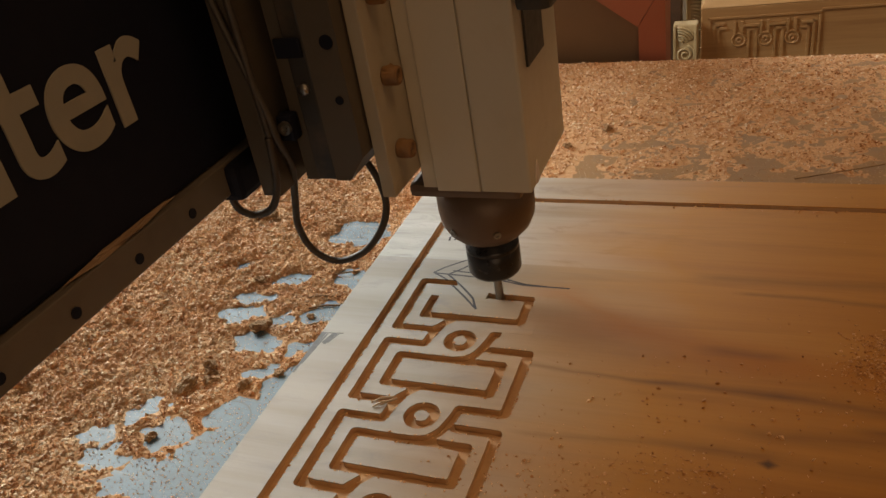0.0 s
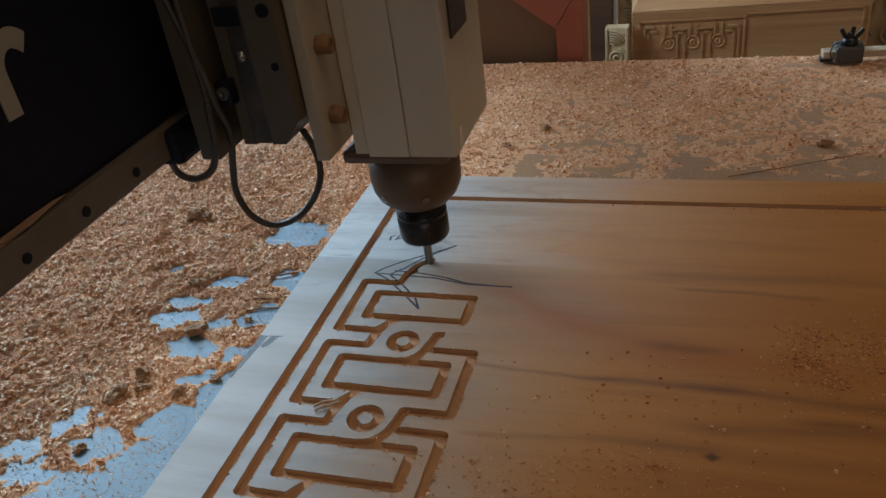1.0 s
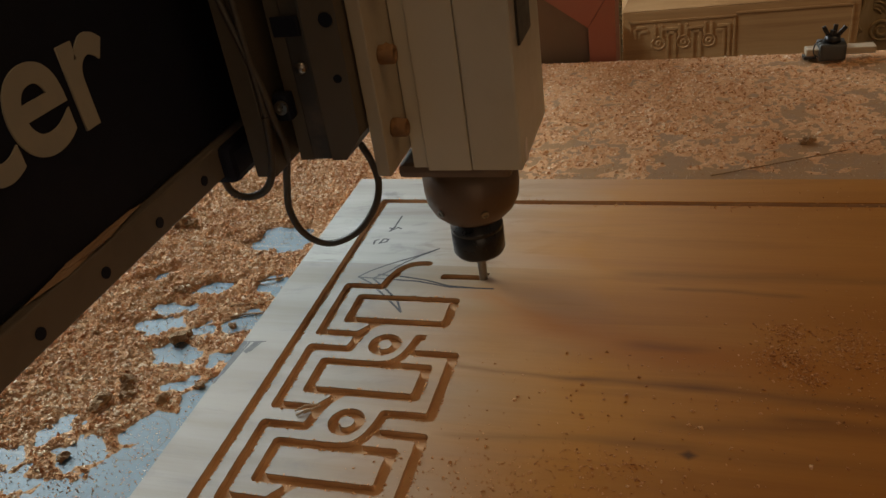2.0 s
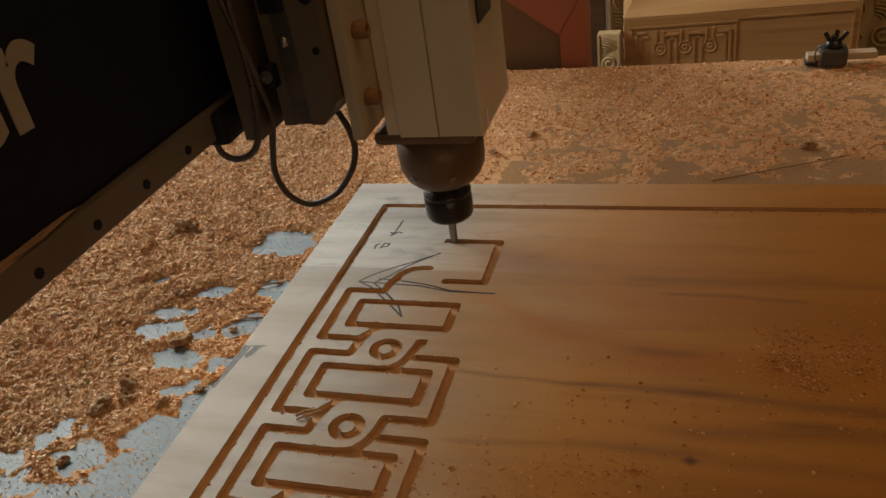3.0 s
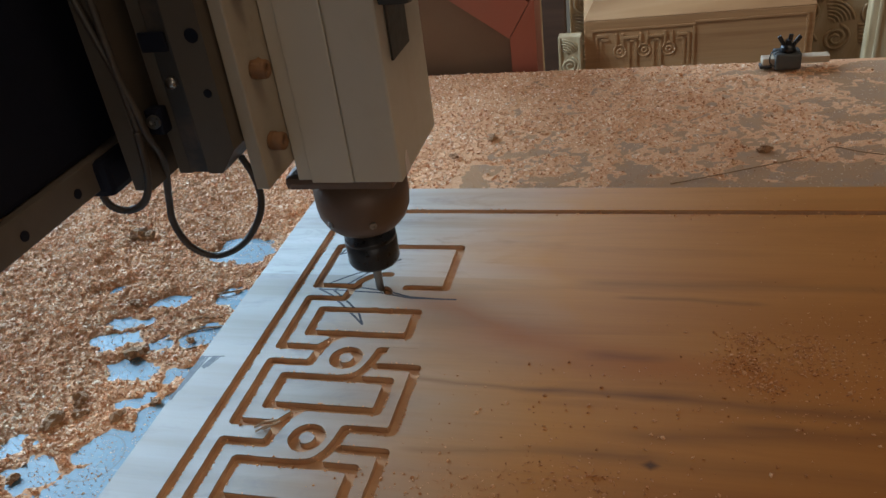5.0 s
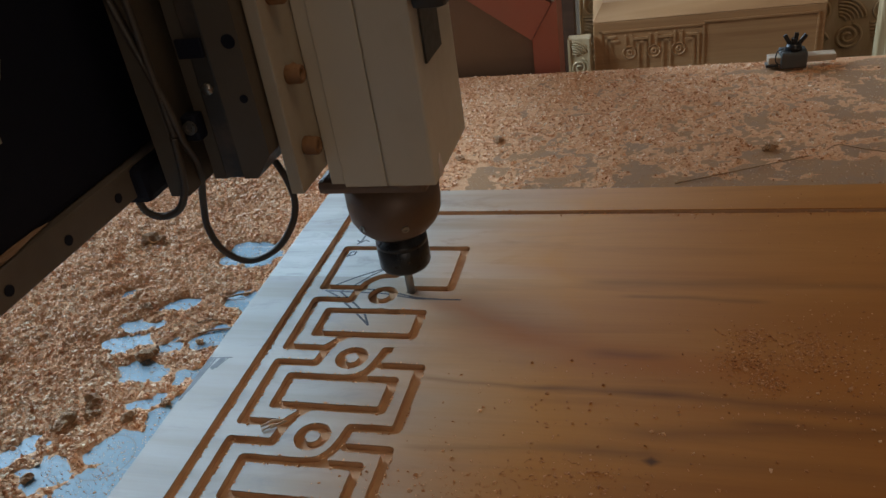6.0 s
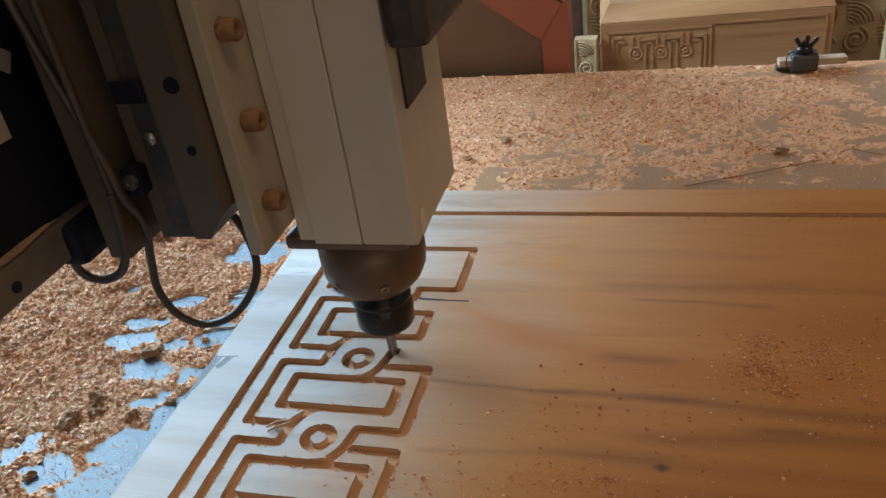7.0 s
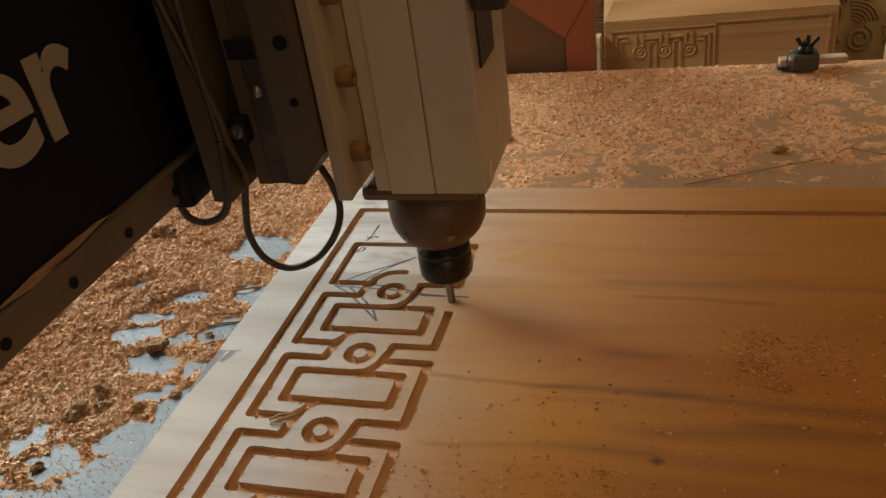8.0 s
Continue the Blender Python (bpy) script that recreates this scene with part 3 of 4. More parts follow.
def build_board():
    board = thing("workpiece_board", pose(0, 0, 0), "planed orange-brown timber board with a carved fret border", "wooden board")
    strokes = static_strokes() + [m[0] for m in moving_strokes()]
    nx, ny = int(round((GX1 - GX0) / 0.001)) + 1, int(round((GY1 - GY0) / 0.001)) + 1
    xs, ys = np.linspace(GX0, GX1, nx), np.linspace(GY0, GY1, ny)
    X, Y = np.meshgrid(xs, ys, indexing="ij")
    wob = np.array([[noise.noise((x * 220, y * 220, 3.0)) for y in ys] for x in xs])
    D = stroke_distance(X, Y, strokes) + 0.00022 * wob
    D[np.abs(D) < 1e-6] = 1e-6
    verts, faces, index = [], [], {}

    def vert(x, y, z):
        key = (round(x * 1e6), round(y * 1e6), round(z * 1e6))
        if key not in index:
            index[key] = len(verts)
            verts.append((x, y, z))
        return index[key]

    inside = D < 0
    for i in range(nx - 1):
        for j in range(ny - 1):
            c = ((i, j), (i + 1, j), (i + 1, j + 1), (i, j + 1))
            ins = [inside[p] for p in c]
            if all(ins) or not any(ins):
                z = -DEPTH if ins[0] else 0.0
                faces.append([vert(xs[a], ys[b], z) for a, b in c])
                continue
            loops = {True: [], False: []}
            cross = []
            for k in range(4):
                p, q = c[k], c[(k + 1) % 4]
                loops[bool(ins[k])].append((xs[p[0]], ys[p[1]]))
                if ins[k] != ins[(k + 1) % 4]:
                    f = D[p] / (D[p] - D[q])
                    pt = (xs[p[0]] + f * (xs[q[0]] - xs[p[0]]), ys[p[1]] + f * (ys[q[1]] - ys[p[1]]))
                    cross.append((pt, bool(ins[k])))
                    loops[True].append(pt)
                    loops[False].append(pt)
            for side, z in ((True, -DEPTH), (False, 0.0)):
                if len(loops[side]) > 2:
                    faces.append([vert(x, y, z) for x, y in loops[side]])
            for k in range(0, len(cross) - 1, 2):
                (a, sa), (b, sb) = cross[k], cross[k + 1]
                if sa:
                    a, b = b, a
                faces.append([vert(*a, 0.0), vert(*b, 0.0), vert(*b, -DEPTH), vert(*a, -DEPTH)])

    def quad(x0, x1, y0, y1, z):
        n = len(verts)
        verts.extend([(x0, y0, z), (x1, y0, z), (x1, y1, z), (x0, y1, z)])
        faces.append([n, n + 1, n + 2, n + 3])

    def wall(x0, y0, x1, y1, z0, z1):
        n = len(verts)
        verts.extend([(x0, y0, z0), (x1, y1, z0), (x1, y1, z1), (x0, y0, z1)])
        faces.append([n, n + 1, n + 2, n + 3])

    g0, g1 = 0.5335 - GROOVE, 0.5335 + GROOVE
    quad(BX0, GX0, BY0, BY1, 0)
    quad(GX0, GX1, GY1, BY1, 0)
    quad(GX1, BX1, g1, BY1, 0)
    quad(GX1, BX1, BY0, g0, 0)
    quad(GX1, BX1, g0, g1, -DEPTH)
    wall(GX1, g0, BX1, g0, 0, -DEPTH)
    wall(GX1, g1, BX1, g1, 0, -DEPTH)
    l0, l1 = -0.243 - GROOVE, -0.243 + GROOVE
    quad(GX0, l0, BY0, GY0, 0)
    quad(l1, GX1, BY0, GY0, 0)
    quad(l0, l1, BY0, GY0, -DEPTH)
    wall(l0, BY0, l0, GY0, 0, -DEPTH)
    wall(l1, BY0, l1, GY0, 0, -DEPTH)
    zb = BED_Z
    wall(BX0, BY0, BX0, BY1, 0, zb)
    wall(BX0, BY1, BX1, BY1, 0, zb)
    wall(BX1, BY1, BX1, BY0, 0, zb)
    wall(BX1, BY0, BX0, BY0, 0, zb)
    quad(BX0, BX1, BY0, BY1, zb)
    me = bpy.data.meshes.new("board_body")
    me.from_pydata(verts, [], faces)
    me.materials.append(M_BOARD)
    body = new("board_body", me)
    body.parent = board
    return board


def slice_mesh(corners):
    """A short bar of wood over four corners: two at its start, two at its end."""
    bm = bmesh.new()
    lo = [bm.verts.new((x, y, -0.007)) for x, y in corners]
    hi = [bm.verts.new((x, y, 0.0)) for x, y in corners]
    bm.faces.new([hi[i] for i in (0, 1, 3, 2)])
    bm.faces.new([lo[i] for i in (2, 3, 1, 0)])
    for i, j in ((0, 1), (1, 3), (3, 2), (2, 0)):
        bm.faces.new((hi[i], lo[i], lo[j], hi[j]))
    return bm


def trimmed(p, q, cut):
    """The ends of the line p to q, drawn in to where the grooves in cut begin; nothing if both lie in one."""
    f = [k / 24 for k in range(25)]
    X, Y = np.array([p[0] + (q[0] - p[0]) * k for k in f]), np.array([p[1] + (q[1] - p[1]) * k for k in f])
    free = stroke_distance(X, Y, cut) > -0.0002
    best, start = (0, 0), None
    for k in range(26):
        if k < 25 and free[k]:
            start = k if start is None else start
        elif start is not None:
            best = max(best, (k - start, start))
            start = None
    if best[0] < 7:
        return None
    a, b = best[1], best[1] + best[0] - 1
    return (X[a], Y[a]), (X[b], Y[b])


SLICES = []     # (part, its height, seconds at which the cutter takes it down)


def build_slices(board):
    """The wood that still fills the later grooves, in short bars; each goes down to the groove's bottom as the cutter passes."""
    statics = static_strokes()
    for order, (line, t0, t1) in enumerate(moving_strokes()):
        total = sum((b - a).length for a, b in zip(line, line[1:]))
        pts, dist = [], []
        run = 0.0
        for a, b in zip(line, line[1:]):
            n = max(1, int(round((b - a).length / 0.003)))
            for k in range(n):
                pts.append(a.lerp(b, k / n))
                dist.append(run + (b - a).length * k / n)
            run += (b - a).length
        pts.append(line[-1])
        dist.append(run)
        closed = (line[0] - line[-1]).length < 1e-6
        if not closed:
            pts[0] = pts[0] + (pts[0] - pts[1]).normalized() * GROOVE
            pts[-1] = pts[-1] + (pts[-1] - pts[-2]).normalized() * GROOVE

        def across(i):
            d1 = (pts[i] - pts[i - 1]).normalized() if i > 0 else None
            d2 = (pts[i + 1] - pts[i]).normalized() if i + 1 < len(pts) else None
            if closed and d1 is None:
                d1 = (pts[-1] - pts[-2]).normalized()
            if closed and d2 is None:
                d2 = (pts[1] - pts[0]).normalized()
            d1, d2 = d1 or d2, d2 or d1
            m = (d1 + d2).normalized()
            nrm = Vector((-m.y, m.x, 0))
            return nrm / max(0.5, m.dot(d1))
        for i in range(len(pts) - 1):
            w = GROOVE + 0.0006
            ends = []
            for p, n in ((pts[i], across(i)), (pts[i + 1], across(i + 1))):
                ends.append(trimmed((p.x - n.x * w, p.y - n.y * w), (p.x + n.x * w, p.y + n.y * w), statics))
            if ends[0] is None and ends[1] is None:
                continue
            if ends[0] is None or ends[1] is None:
                mid = (pts[i] + pts[i + 1]) / 2
                n = across(i)
                m = trimmed((mid.x - n.x * w, mid.y - n.y * w), (mid.x + n.x * w, mid.y + n.y * w), statics)
                if m is None:
                    continue
                ends = [e or m for e in ends]
            ob = part("uncut_strip", slice_mesh((*ends[0], *ends[1])), M_BOARD, board)
            SLICES.append((ob, -0.00001 * (order + 1), t0 + (t1 - t0) * (dist[i] + dist[i + 1]) / 2 / total))
        statics.append(line)


# ---------------------------------------------------------------- sawdust
def fbm(x, y, s, seed=0.0):
    return noise.fractal((x * s, y * s, seed), 0.8, 2.1, 4)


# swept places on the sheet: centre, half length, half width, turn in degrees
SWEPT = [(-0.322, 0.499, 0.025, 0.020, 0), (-0.402, 0.440, 0.010, 0.0045, 25), (-0.348, 0.428, 0.015, 0.0062, 28), (-0.367, 0.399, 0.018, 0.0062, 6),
         (-0.366, 0.3795, 0.021, 0.0078, 4), (-0.333, 0.378, 0.012, 0.0065, 10), (-0.300, 0.390, 0.018, 0.014, 35), (-0.296, 0.432, 0.014, 0.016, 50),
         (-0.336, 0.351, 0.019, 0.0105, -12), (-0.296, 0.352, 0.016, 0.006, 20), (-0.316, 0.322, 0.013, 0.006, 35), (-0.286, 0.300, 0.020, 0.034, 0), (-0.300, 0.285, 0.026, 0.018, 20),
         (-0.304, 0.245, 0.026, 0.024, 0), (-0.372, 0.2745, 0.013, 0.0075, 35), (-0.345, 0.257, 0.016, 0.0125, 0), (-0.392, 0.250, 0.014, 0.008, 20), (-0.33, 0.225, 0.03, 0.016, 10),
         (-0.375, 0.232, 0.016, 0.010, 0), (-0.29, 0.19, 0.03, 0.05, 0)]
SWEPT = [(x, y, a, b, math.cos(radians(r)), math.sin(radians(r))) for x, y, a, b, r in SWEPT]


def swept(x, y):
    """Below 0 on the bare sheet, rising into the dust round it."""
    x, y = x + 0.0085 * noise.noise((x * 75, y * 75, 2)) + 0.0035 * noise.noise((x * 210, y * 210, 6)), y + 0.0085 * noise.noise((x * 75, y * 75, 9)) + 0.0035 * noise.noise((x * 210, y * 210, 1))
    best = 1.0
    for cx, cy, a, b, c, s in SWEPT:
        u, v = (x - cx) * c + (y - cy) * s, (y - cy) * c - (x - cx) * s
        if abs(u) < a + 0.03 and abs(v) < b + 0.03:
            best = min(best, (math.hypot(u / a, v / b) - 1) * b)
    return best


def thick_dust(x, y):
    k = max(-0.5, min(1.0, swept(x, y) / 0.007))
    deep = max(0.12, min(1.0, (BX0 - x - 0.02 - 0.10 * max(0.0, (0.42 - y) / 0.2)) / 0.09))
    if y > 0.46:
        deep = max(deep, min(0.6, (y - 0.44) / 0.16))
    g = noise.noise((x * 120, y * 120, 7.7)) + 0.8 * noise.noise((x * 260, y * 260, 3.3))
    back = max(0.0, min(1.0, (y - 0.45) / 0.15))
    return (0.0012 + 0.0030 * deep) * k + (0.0008 + 0.0012 * deep - 0.0005 * back) * max(0.0, k + 0.3) * g + (0.0022 + 0.0016 * max(0.0, min(1.0, (0.40 - y) / 0.06))) * deep * max(k, 0.0) * fbm(x, y, 38, 1.3)


def thin_dust(x, y):
    g = noise.noise((x * 150, y * 150, 7.7)) + 0.7 * noise.noise((x * 300, y * 300, 3.3))
    cover = 0.04 + 0.60 * fbm(x * 0.7, y * 1.2, 40, 4.1) + 0.30 * fbm(x, y, 8, 1.3) + 0.40 * max(-1.0, min(1.0, (y - 0.630) / 0.05)) - 0.55 * max(0.0, min(1.0, (x - 0.02) / 0.2))
    return 0.0010 * max(-0.5, min(1.0, cover)) + 0.0015 * max(0.0, min(1.0, cover + 0.25)) * g


def dust_height(x, y):
    """Height of the dust over the bed: thick to the left, swept near the board, thin and patchy at the back."""
    w = max(0.0, min(1.0, (x - BX0) / 0.13))
    h = (thick_dust(x, y) if w < 1 else 0.0) * (1 - w) + (thin_dust(x, y) if w > 0 else 0.0) * w
    edge = (BED_BACK - y) / 0.02
    return min(h, 0.0095) if edge > 1 else min(h, 0.0095) * max(0.0, edge) + 0.0002


DUST_AREAS = ((-0.64, BX0 - 0.001, 0.14, BED_BACK - 0.001), (BX0 - 0.001, 0.62, 0.5735, BED_BACK - 0.001))


def build_dust():
    verts, faces = [], []
    for x0, x1, y0, y1 in DUST_AREAS:
        st = 0.0019 if x0 < -0.3 else 0.0023
        nx, ny = int((x1 - x0) / st), int((y1 - y0) / st)
        base = len(verts)
        for i in range(nx + 1):
            for j in range(ny + 1):
                x, y = x0 + (x1 - x0) * i / nx, y0 + (y1 - y0) * j / ny
                verts.append((x, y, BED_Z + max(-0.002, dust_height(x, y))))
        for i in range(nx):
            for j in range(ny):
                a = base + i * (ny + 1) + j
                q = [a, a + ny + 1, a + ny + 2, a + 1]
                if max(verts[v][2] for v in q) > BED_Z - 0.0003:
                    faces.append(q)
    me = bpy.data.meshes.new("sawdust_layer")
    me.from_pydata(verts, [], faces)
    me.materials.append(M_DUST)
    tagged(new("sawdust_layer", me), "layer of fine orange sawdust drifted over the bed", "sawdust", "", "stuff")


def crumbs(name, places, material, label, rnd):
    """Small angular crumbs and flakes at (x, y, z, size)."""
    shape = np.array([(1, 0, 0), (-1, 0, 0), (0, 1, 0), (0, -1, 0), (0, 0, 1), (0, 0, -1)], float)
    tri = np.array([(0, 2, 4), (2, 1, 4), (1, 3, 4), (3, 0, 4), (2, 0, 5), (1, 2, 5), (3, 1, 5), (0, 3, 5)])
    P = np.array(places)
    n = len(P)
    rs = np.random.RandomState(rnd.randrange(10000))
    size = P[:, 3:4, None] * rs.uniform(0.45, 1.5, (n, 1, 3))
    size[:, :, 2] *= 0.62
    V = shape[None] * size * rs.uniform(0.6, 1.3, (n, 6, 1))
    a, t = rs.uniform(0, 2 * np.pi, n), rs.normal(0, 0.7, n)
    ca, sa, ct, st = np.cos(a)[:, None], np.sin(a)[:, None], np.cos(t)[:, None], np.sin(t)[:, None]
    x, y, z = V[..., 0], V[..., 1], V[..., 2]
    x, z = x * ct - z * st, x * st + z * ct
    x, y = x * ca - y * sa, x * sa + y * ca
    V = np.stack((x + P[:, 0:1], y + P[:, 1:2], z + P[:, 2:3] + P[:, 3:4] * 0.3), -1).reshape(-1, 3)
    F = (tri[None] + 6 * np.arange(n)[:, None, None]).reshape(-1, 3)
    me = bpy.data.meshes.new(name)
    me.from_pydata(V.tolist(), [], F.tolist())
    me.materials.append(material)
    return tagged(new(name, me), label, "wood chips", "", "stuff")


def build_chips():
    rnd = random.Random(4)
    out = []
    for (x0, x1, y0, y1), count in zip(DUST_AREAS, (190000, 120000)):
        back = x0 > -0.3
        for _ in range(count):
            x, y = rnd.uniform(x0, x1), rnd.uniform(y0, y1)
            h = dust_height(x, y)
            if h < 0.0002:
                if rnd.random() < (0.80 if back else 0.72):
                    continue
                out.append((x, y, BED_Z, rnd.choice((0.0002, 0.0003, 0.0004, 0.0006))))
                continue
            if back and rnd.random() < 0.35 + 0.35 * min(1.0, max(0.0, (x - 0.0) / 0.25)):
                continue
            out.append((x, y, BED_Z + h, rnd.choice((0.0004, 0.0006, 0.0008, 0.0010, 0.0013, 0.0018)) * (0.84 if not back else 0.85)))
    crumbs("wood_chips", out, M_CHIP, "loose orange router chips scattered over the bed", rnd)
    # crumbs on the board and along the cuts
    out = []
    for _ in range(4200):
        x, y = rnd.uniform(-0.14, 0.45), rnd.uniform(0.1, 0.56)
        if noise.noise((x * 7, y * 7, 8)) + 0.25 * rnd.random() > 0.28:
            out.append((x, y, 0.0, rnd.choice((0.0002, 0.0004, 0.0006))))
    for _ in range(1300):
        out.append((0.115 + rnd.gauss(0, 0.040), 0.368 + rnd.gauss(0, 0.026), 0.0, rnd.choice((0.0002, 0.0003, 0.0004, 0.0006, 0.0009))))
    for _ in range(420):
        out.append((rnd.uniform(-0.12, 0.12), rnd.uniform(0.22, 0.36), 0.0, rnd.choice((0.0004, 0.0006, 0.0008, 0.0011))))
    for cx, cy, sx, sy, count in ((0.050, 0.386, 0.008, 0.004, 260), (0.047, 0.363, 0.008, 0.006, 420), (0.056, 0.347, 0.006, 0.004, 200), (0.080, 0.374, 0.010, 0.009, 480), (-0.04, 0.271, 0.020, 0.006, 160)):
        for _ in range(count):
            out.append((cx + rnd.gauss(0, sx), cy + rnd.gauss(0, sy), 0.0, rnd.choice((0.0003, 0.0004, 0.0006, 0.0009))))
    for _ in range(420):
        out.append((-0.09 + rnd.gauss(0, 0.035), 0.252 + rnd.gauss(0, 0.014), 0.0, rnd.choice((0.0003, 0.0005, 0.0008))))
    for _ in range(3600):
        x, y = rnd.uniform(0.13, 0.42), rnd.uniform(0.25, 0.52)
        if noise.noise((x * 16, y * 22, 3)) + 0.3 * rnd.random() > 0.22:
            out.append((x, y, 0.0, rnd.choice((0.0002, 0.0003, 0.0004, 0.0006))))
    for _ in range(260):
        out.append((rnd.uniform(-0.08, 0.4), 0.5295 + rnd.gauss(0, 0.002), 0.0, rnd.choice((0.0004, 0.0006, 0.001))))
    for line in static_strokes():
        for a, b in zip(line, line[1:]):
            for _ in range(int((b - a).length / 0.0013)):
                p = a.lerp(b, rnd.random())
                d = (b - a).normalized()
                side = 1 if abs(d.y) > abs(d.x) else rnd.choice((-1, 1))
                q = p + Vector((abs(d.y), abs(d.x), 0)) * side * (GROOVE + 0.0003)
                if q.y > 0.15:
                    out.append((q.x, q.y, 0.0, rnd.choice((0.0002, 0.0003, 0.0004, 0.0006, 0.0008))))
    crumbs("board_crumbs", out, M_CRUMB, "small wood crumbs and burrs on the board", rnd)


# ---------------------------------------------------------------- things on the bed
def build_bed_clutter():
    for i, (x, y, r) in enumerate(((-0.425, 0.512, 0.0085), (-0.341, 0.364, 0.0065), (-0.153, 0.706, 0.0050), (-0.182, 0.666, 0.0045),
                                   (0.092, 0.673, 0.0055), (-0.357, 0.298, 0.0065), (-0.352, 0.318, 0.0055), (-0.373, 0.418, 0.0045), (-0.345, 0.305, 0.0045), (-0.318, 0.305, 0.0045), (-0.220, 0.615, 0.0035), (-0.309, 0.383, 0.003), (-0.300, 0.322, 0.003), (-0.353, 0.254, 0.0035))):
        bm = lump(bmesh.new(), (0, 0, r * 0.45), r, i)
        lump(bm, (r * 0.9, r * 0.2, r * 0.35), r * 0.6, i + 30)
        ob = mesh_object("sawdust_clump", bm, M_CLUMP)
        ob.matrix_basis = pose(x, y, BED_Z + max(0, dust_height(x, y)) * 0.7, 0, 0, i * 47)
        tagged(ob, "brown lump of packed sawdust on the bed", "clump", "sawdust clumps on the bed")
    # long splinters
    for pts in ([(0.012, 0.611, 0.001), (0.05, 0.625, 0.002), (0.092, 0.643, 0.002), (0.12, 0.655, 0.002)],
                [(0.135, 0.664, 0.003), (0.145, 0.671, 0.004), (0.165, 0.660, 0.004), (0.20, 0.650, 0.003)],
                [(-0.3287, 0.4021, 0.001), (-0.314, 0.4065, 0.002), (-0.2972, 0.4094, 0.0012)],
                [(-0.3205, 0.4343, 0.001), (-0.310, 0.4375, 0.0022), (-0.298, 0.4435, 0.001)],
                [(-0.316, 0.392, 0.001), (-0.305, 0.397, 0.001), (-0.293, 0.399, 0.001)], [(-0.310, 0.371, 0.001), (-0.299, 0.377, 0.001), (-0.288, 0.380, 0.001)]):
        ob = mesh_object("splinter", sweep(resample(smooth_path(pts, 8), 0.004), 0.0007 if pts[0][0] < -0.3 else 0.0005, 6), M_CLUMP)
        ob.location.z = BED_Z
        tagged(ob, "long thin dark splinter of wood on the bed", "splinter", "splinters on the bed")
    # splinters torn up beside a cut
    for k, (dx, dy) in enumerate(((0, 0), (0.004, 0.002), (-0.002, 0.003))):
        bm = sweep([(-0.2125 + dx, 0.2869 + dy, 0.0008), (-0.2075 + dx, 0.2902 + dy, 0.0022), (-0.2024 + dx * 0.4, 0.2935 + dy, 0.0012)], 0.0006, 5)
        ob = mesh_object("torn_splinter", bm, M_OFFCUT)
        tagged(ob, "pale splinter torn up beside a cut on the board", "splinter", "splinters on the board")
    # clamp at the back of the bed
    cl = thing("hold_down_clamp", pose(0.133, 0.872, BED_Z + 0.002, 0, 0, 3), "black hold-down clamp with wing nut on a wood strip", "clamp")
    part("clamp_strip", boxed(-0.024, 0.042, -0.002, 0.012, 0.004, 0.011, bevel=0.001), M_OFFCUT, cl, "pale offcut strip")
    bm = boxed(-0.013, 0.013, -0.010, -0.003, 0.0, 0.018, bevel=0.003)
    box(bm, -0.013, 0.013, -0.003, 0.012, 0.0115, 0.018, bevel=0.002)
    part("clamp_jaw", bm, M_CLAMP, cl)
    part("clamp_foot", boxed(-0.026, -0.0135, -0.001, 0.010, 0.0, 0.0035, bevel=0.001), M_NUT, cl)
    part("clamp_stud", lathe([(0, 0.018), (0.0032, 0.018), (0.0032, 0.030), (0, 0.030)], 12), M_NUT, cl)
    part("nut_body", lathe([(0, 0.0183), (0.0085, 0.0183), (0.007, 0.0245), (0, 0.0255)], 16), M_NUT, cl, "", True)
    for a in (-30, 6, 36):
        w = part("nut_wing", boxed(-0.0022, 0.0022, -0.0012, 0.0012, 0.0, 0.0135, bevel=0.0008), M_NUT, cl)
        w.matrix_basis = pose(a * 0.0001, 0, 0.0225, 0, a, 0)
    part("tie_wire", sweep(smooth_path([(-0.0125, -0.007, 0.004), (-0.018, -0.007, 0.009), (-0.017, -0.007, 0.019), (-0.011, -0.007, 0.022)], 6), 0.0007, 6), M_DARKSTEEL, cl)


# ---------------------------------------------------------------- gantry
BEAM_X, BEAM_Z = -0.103, 0.129


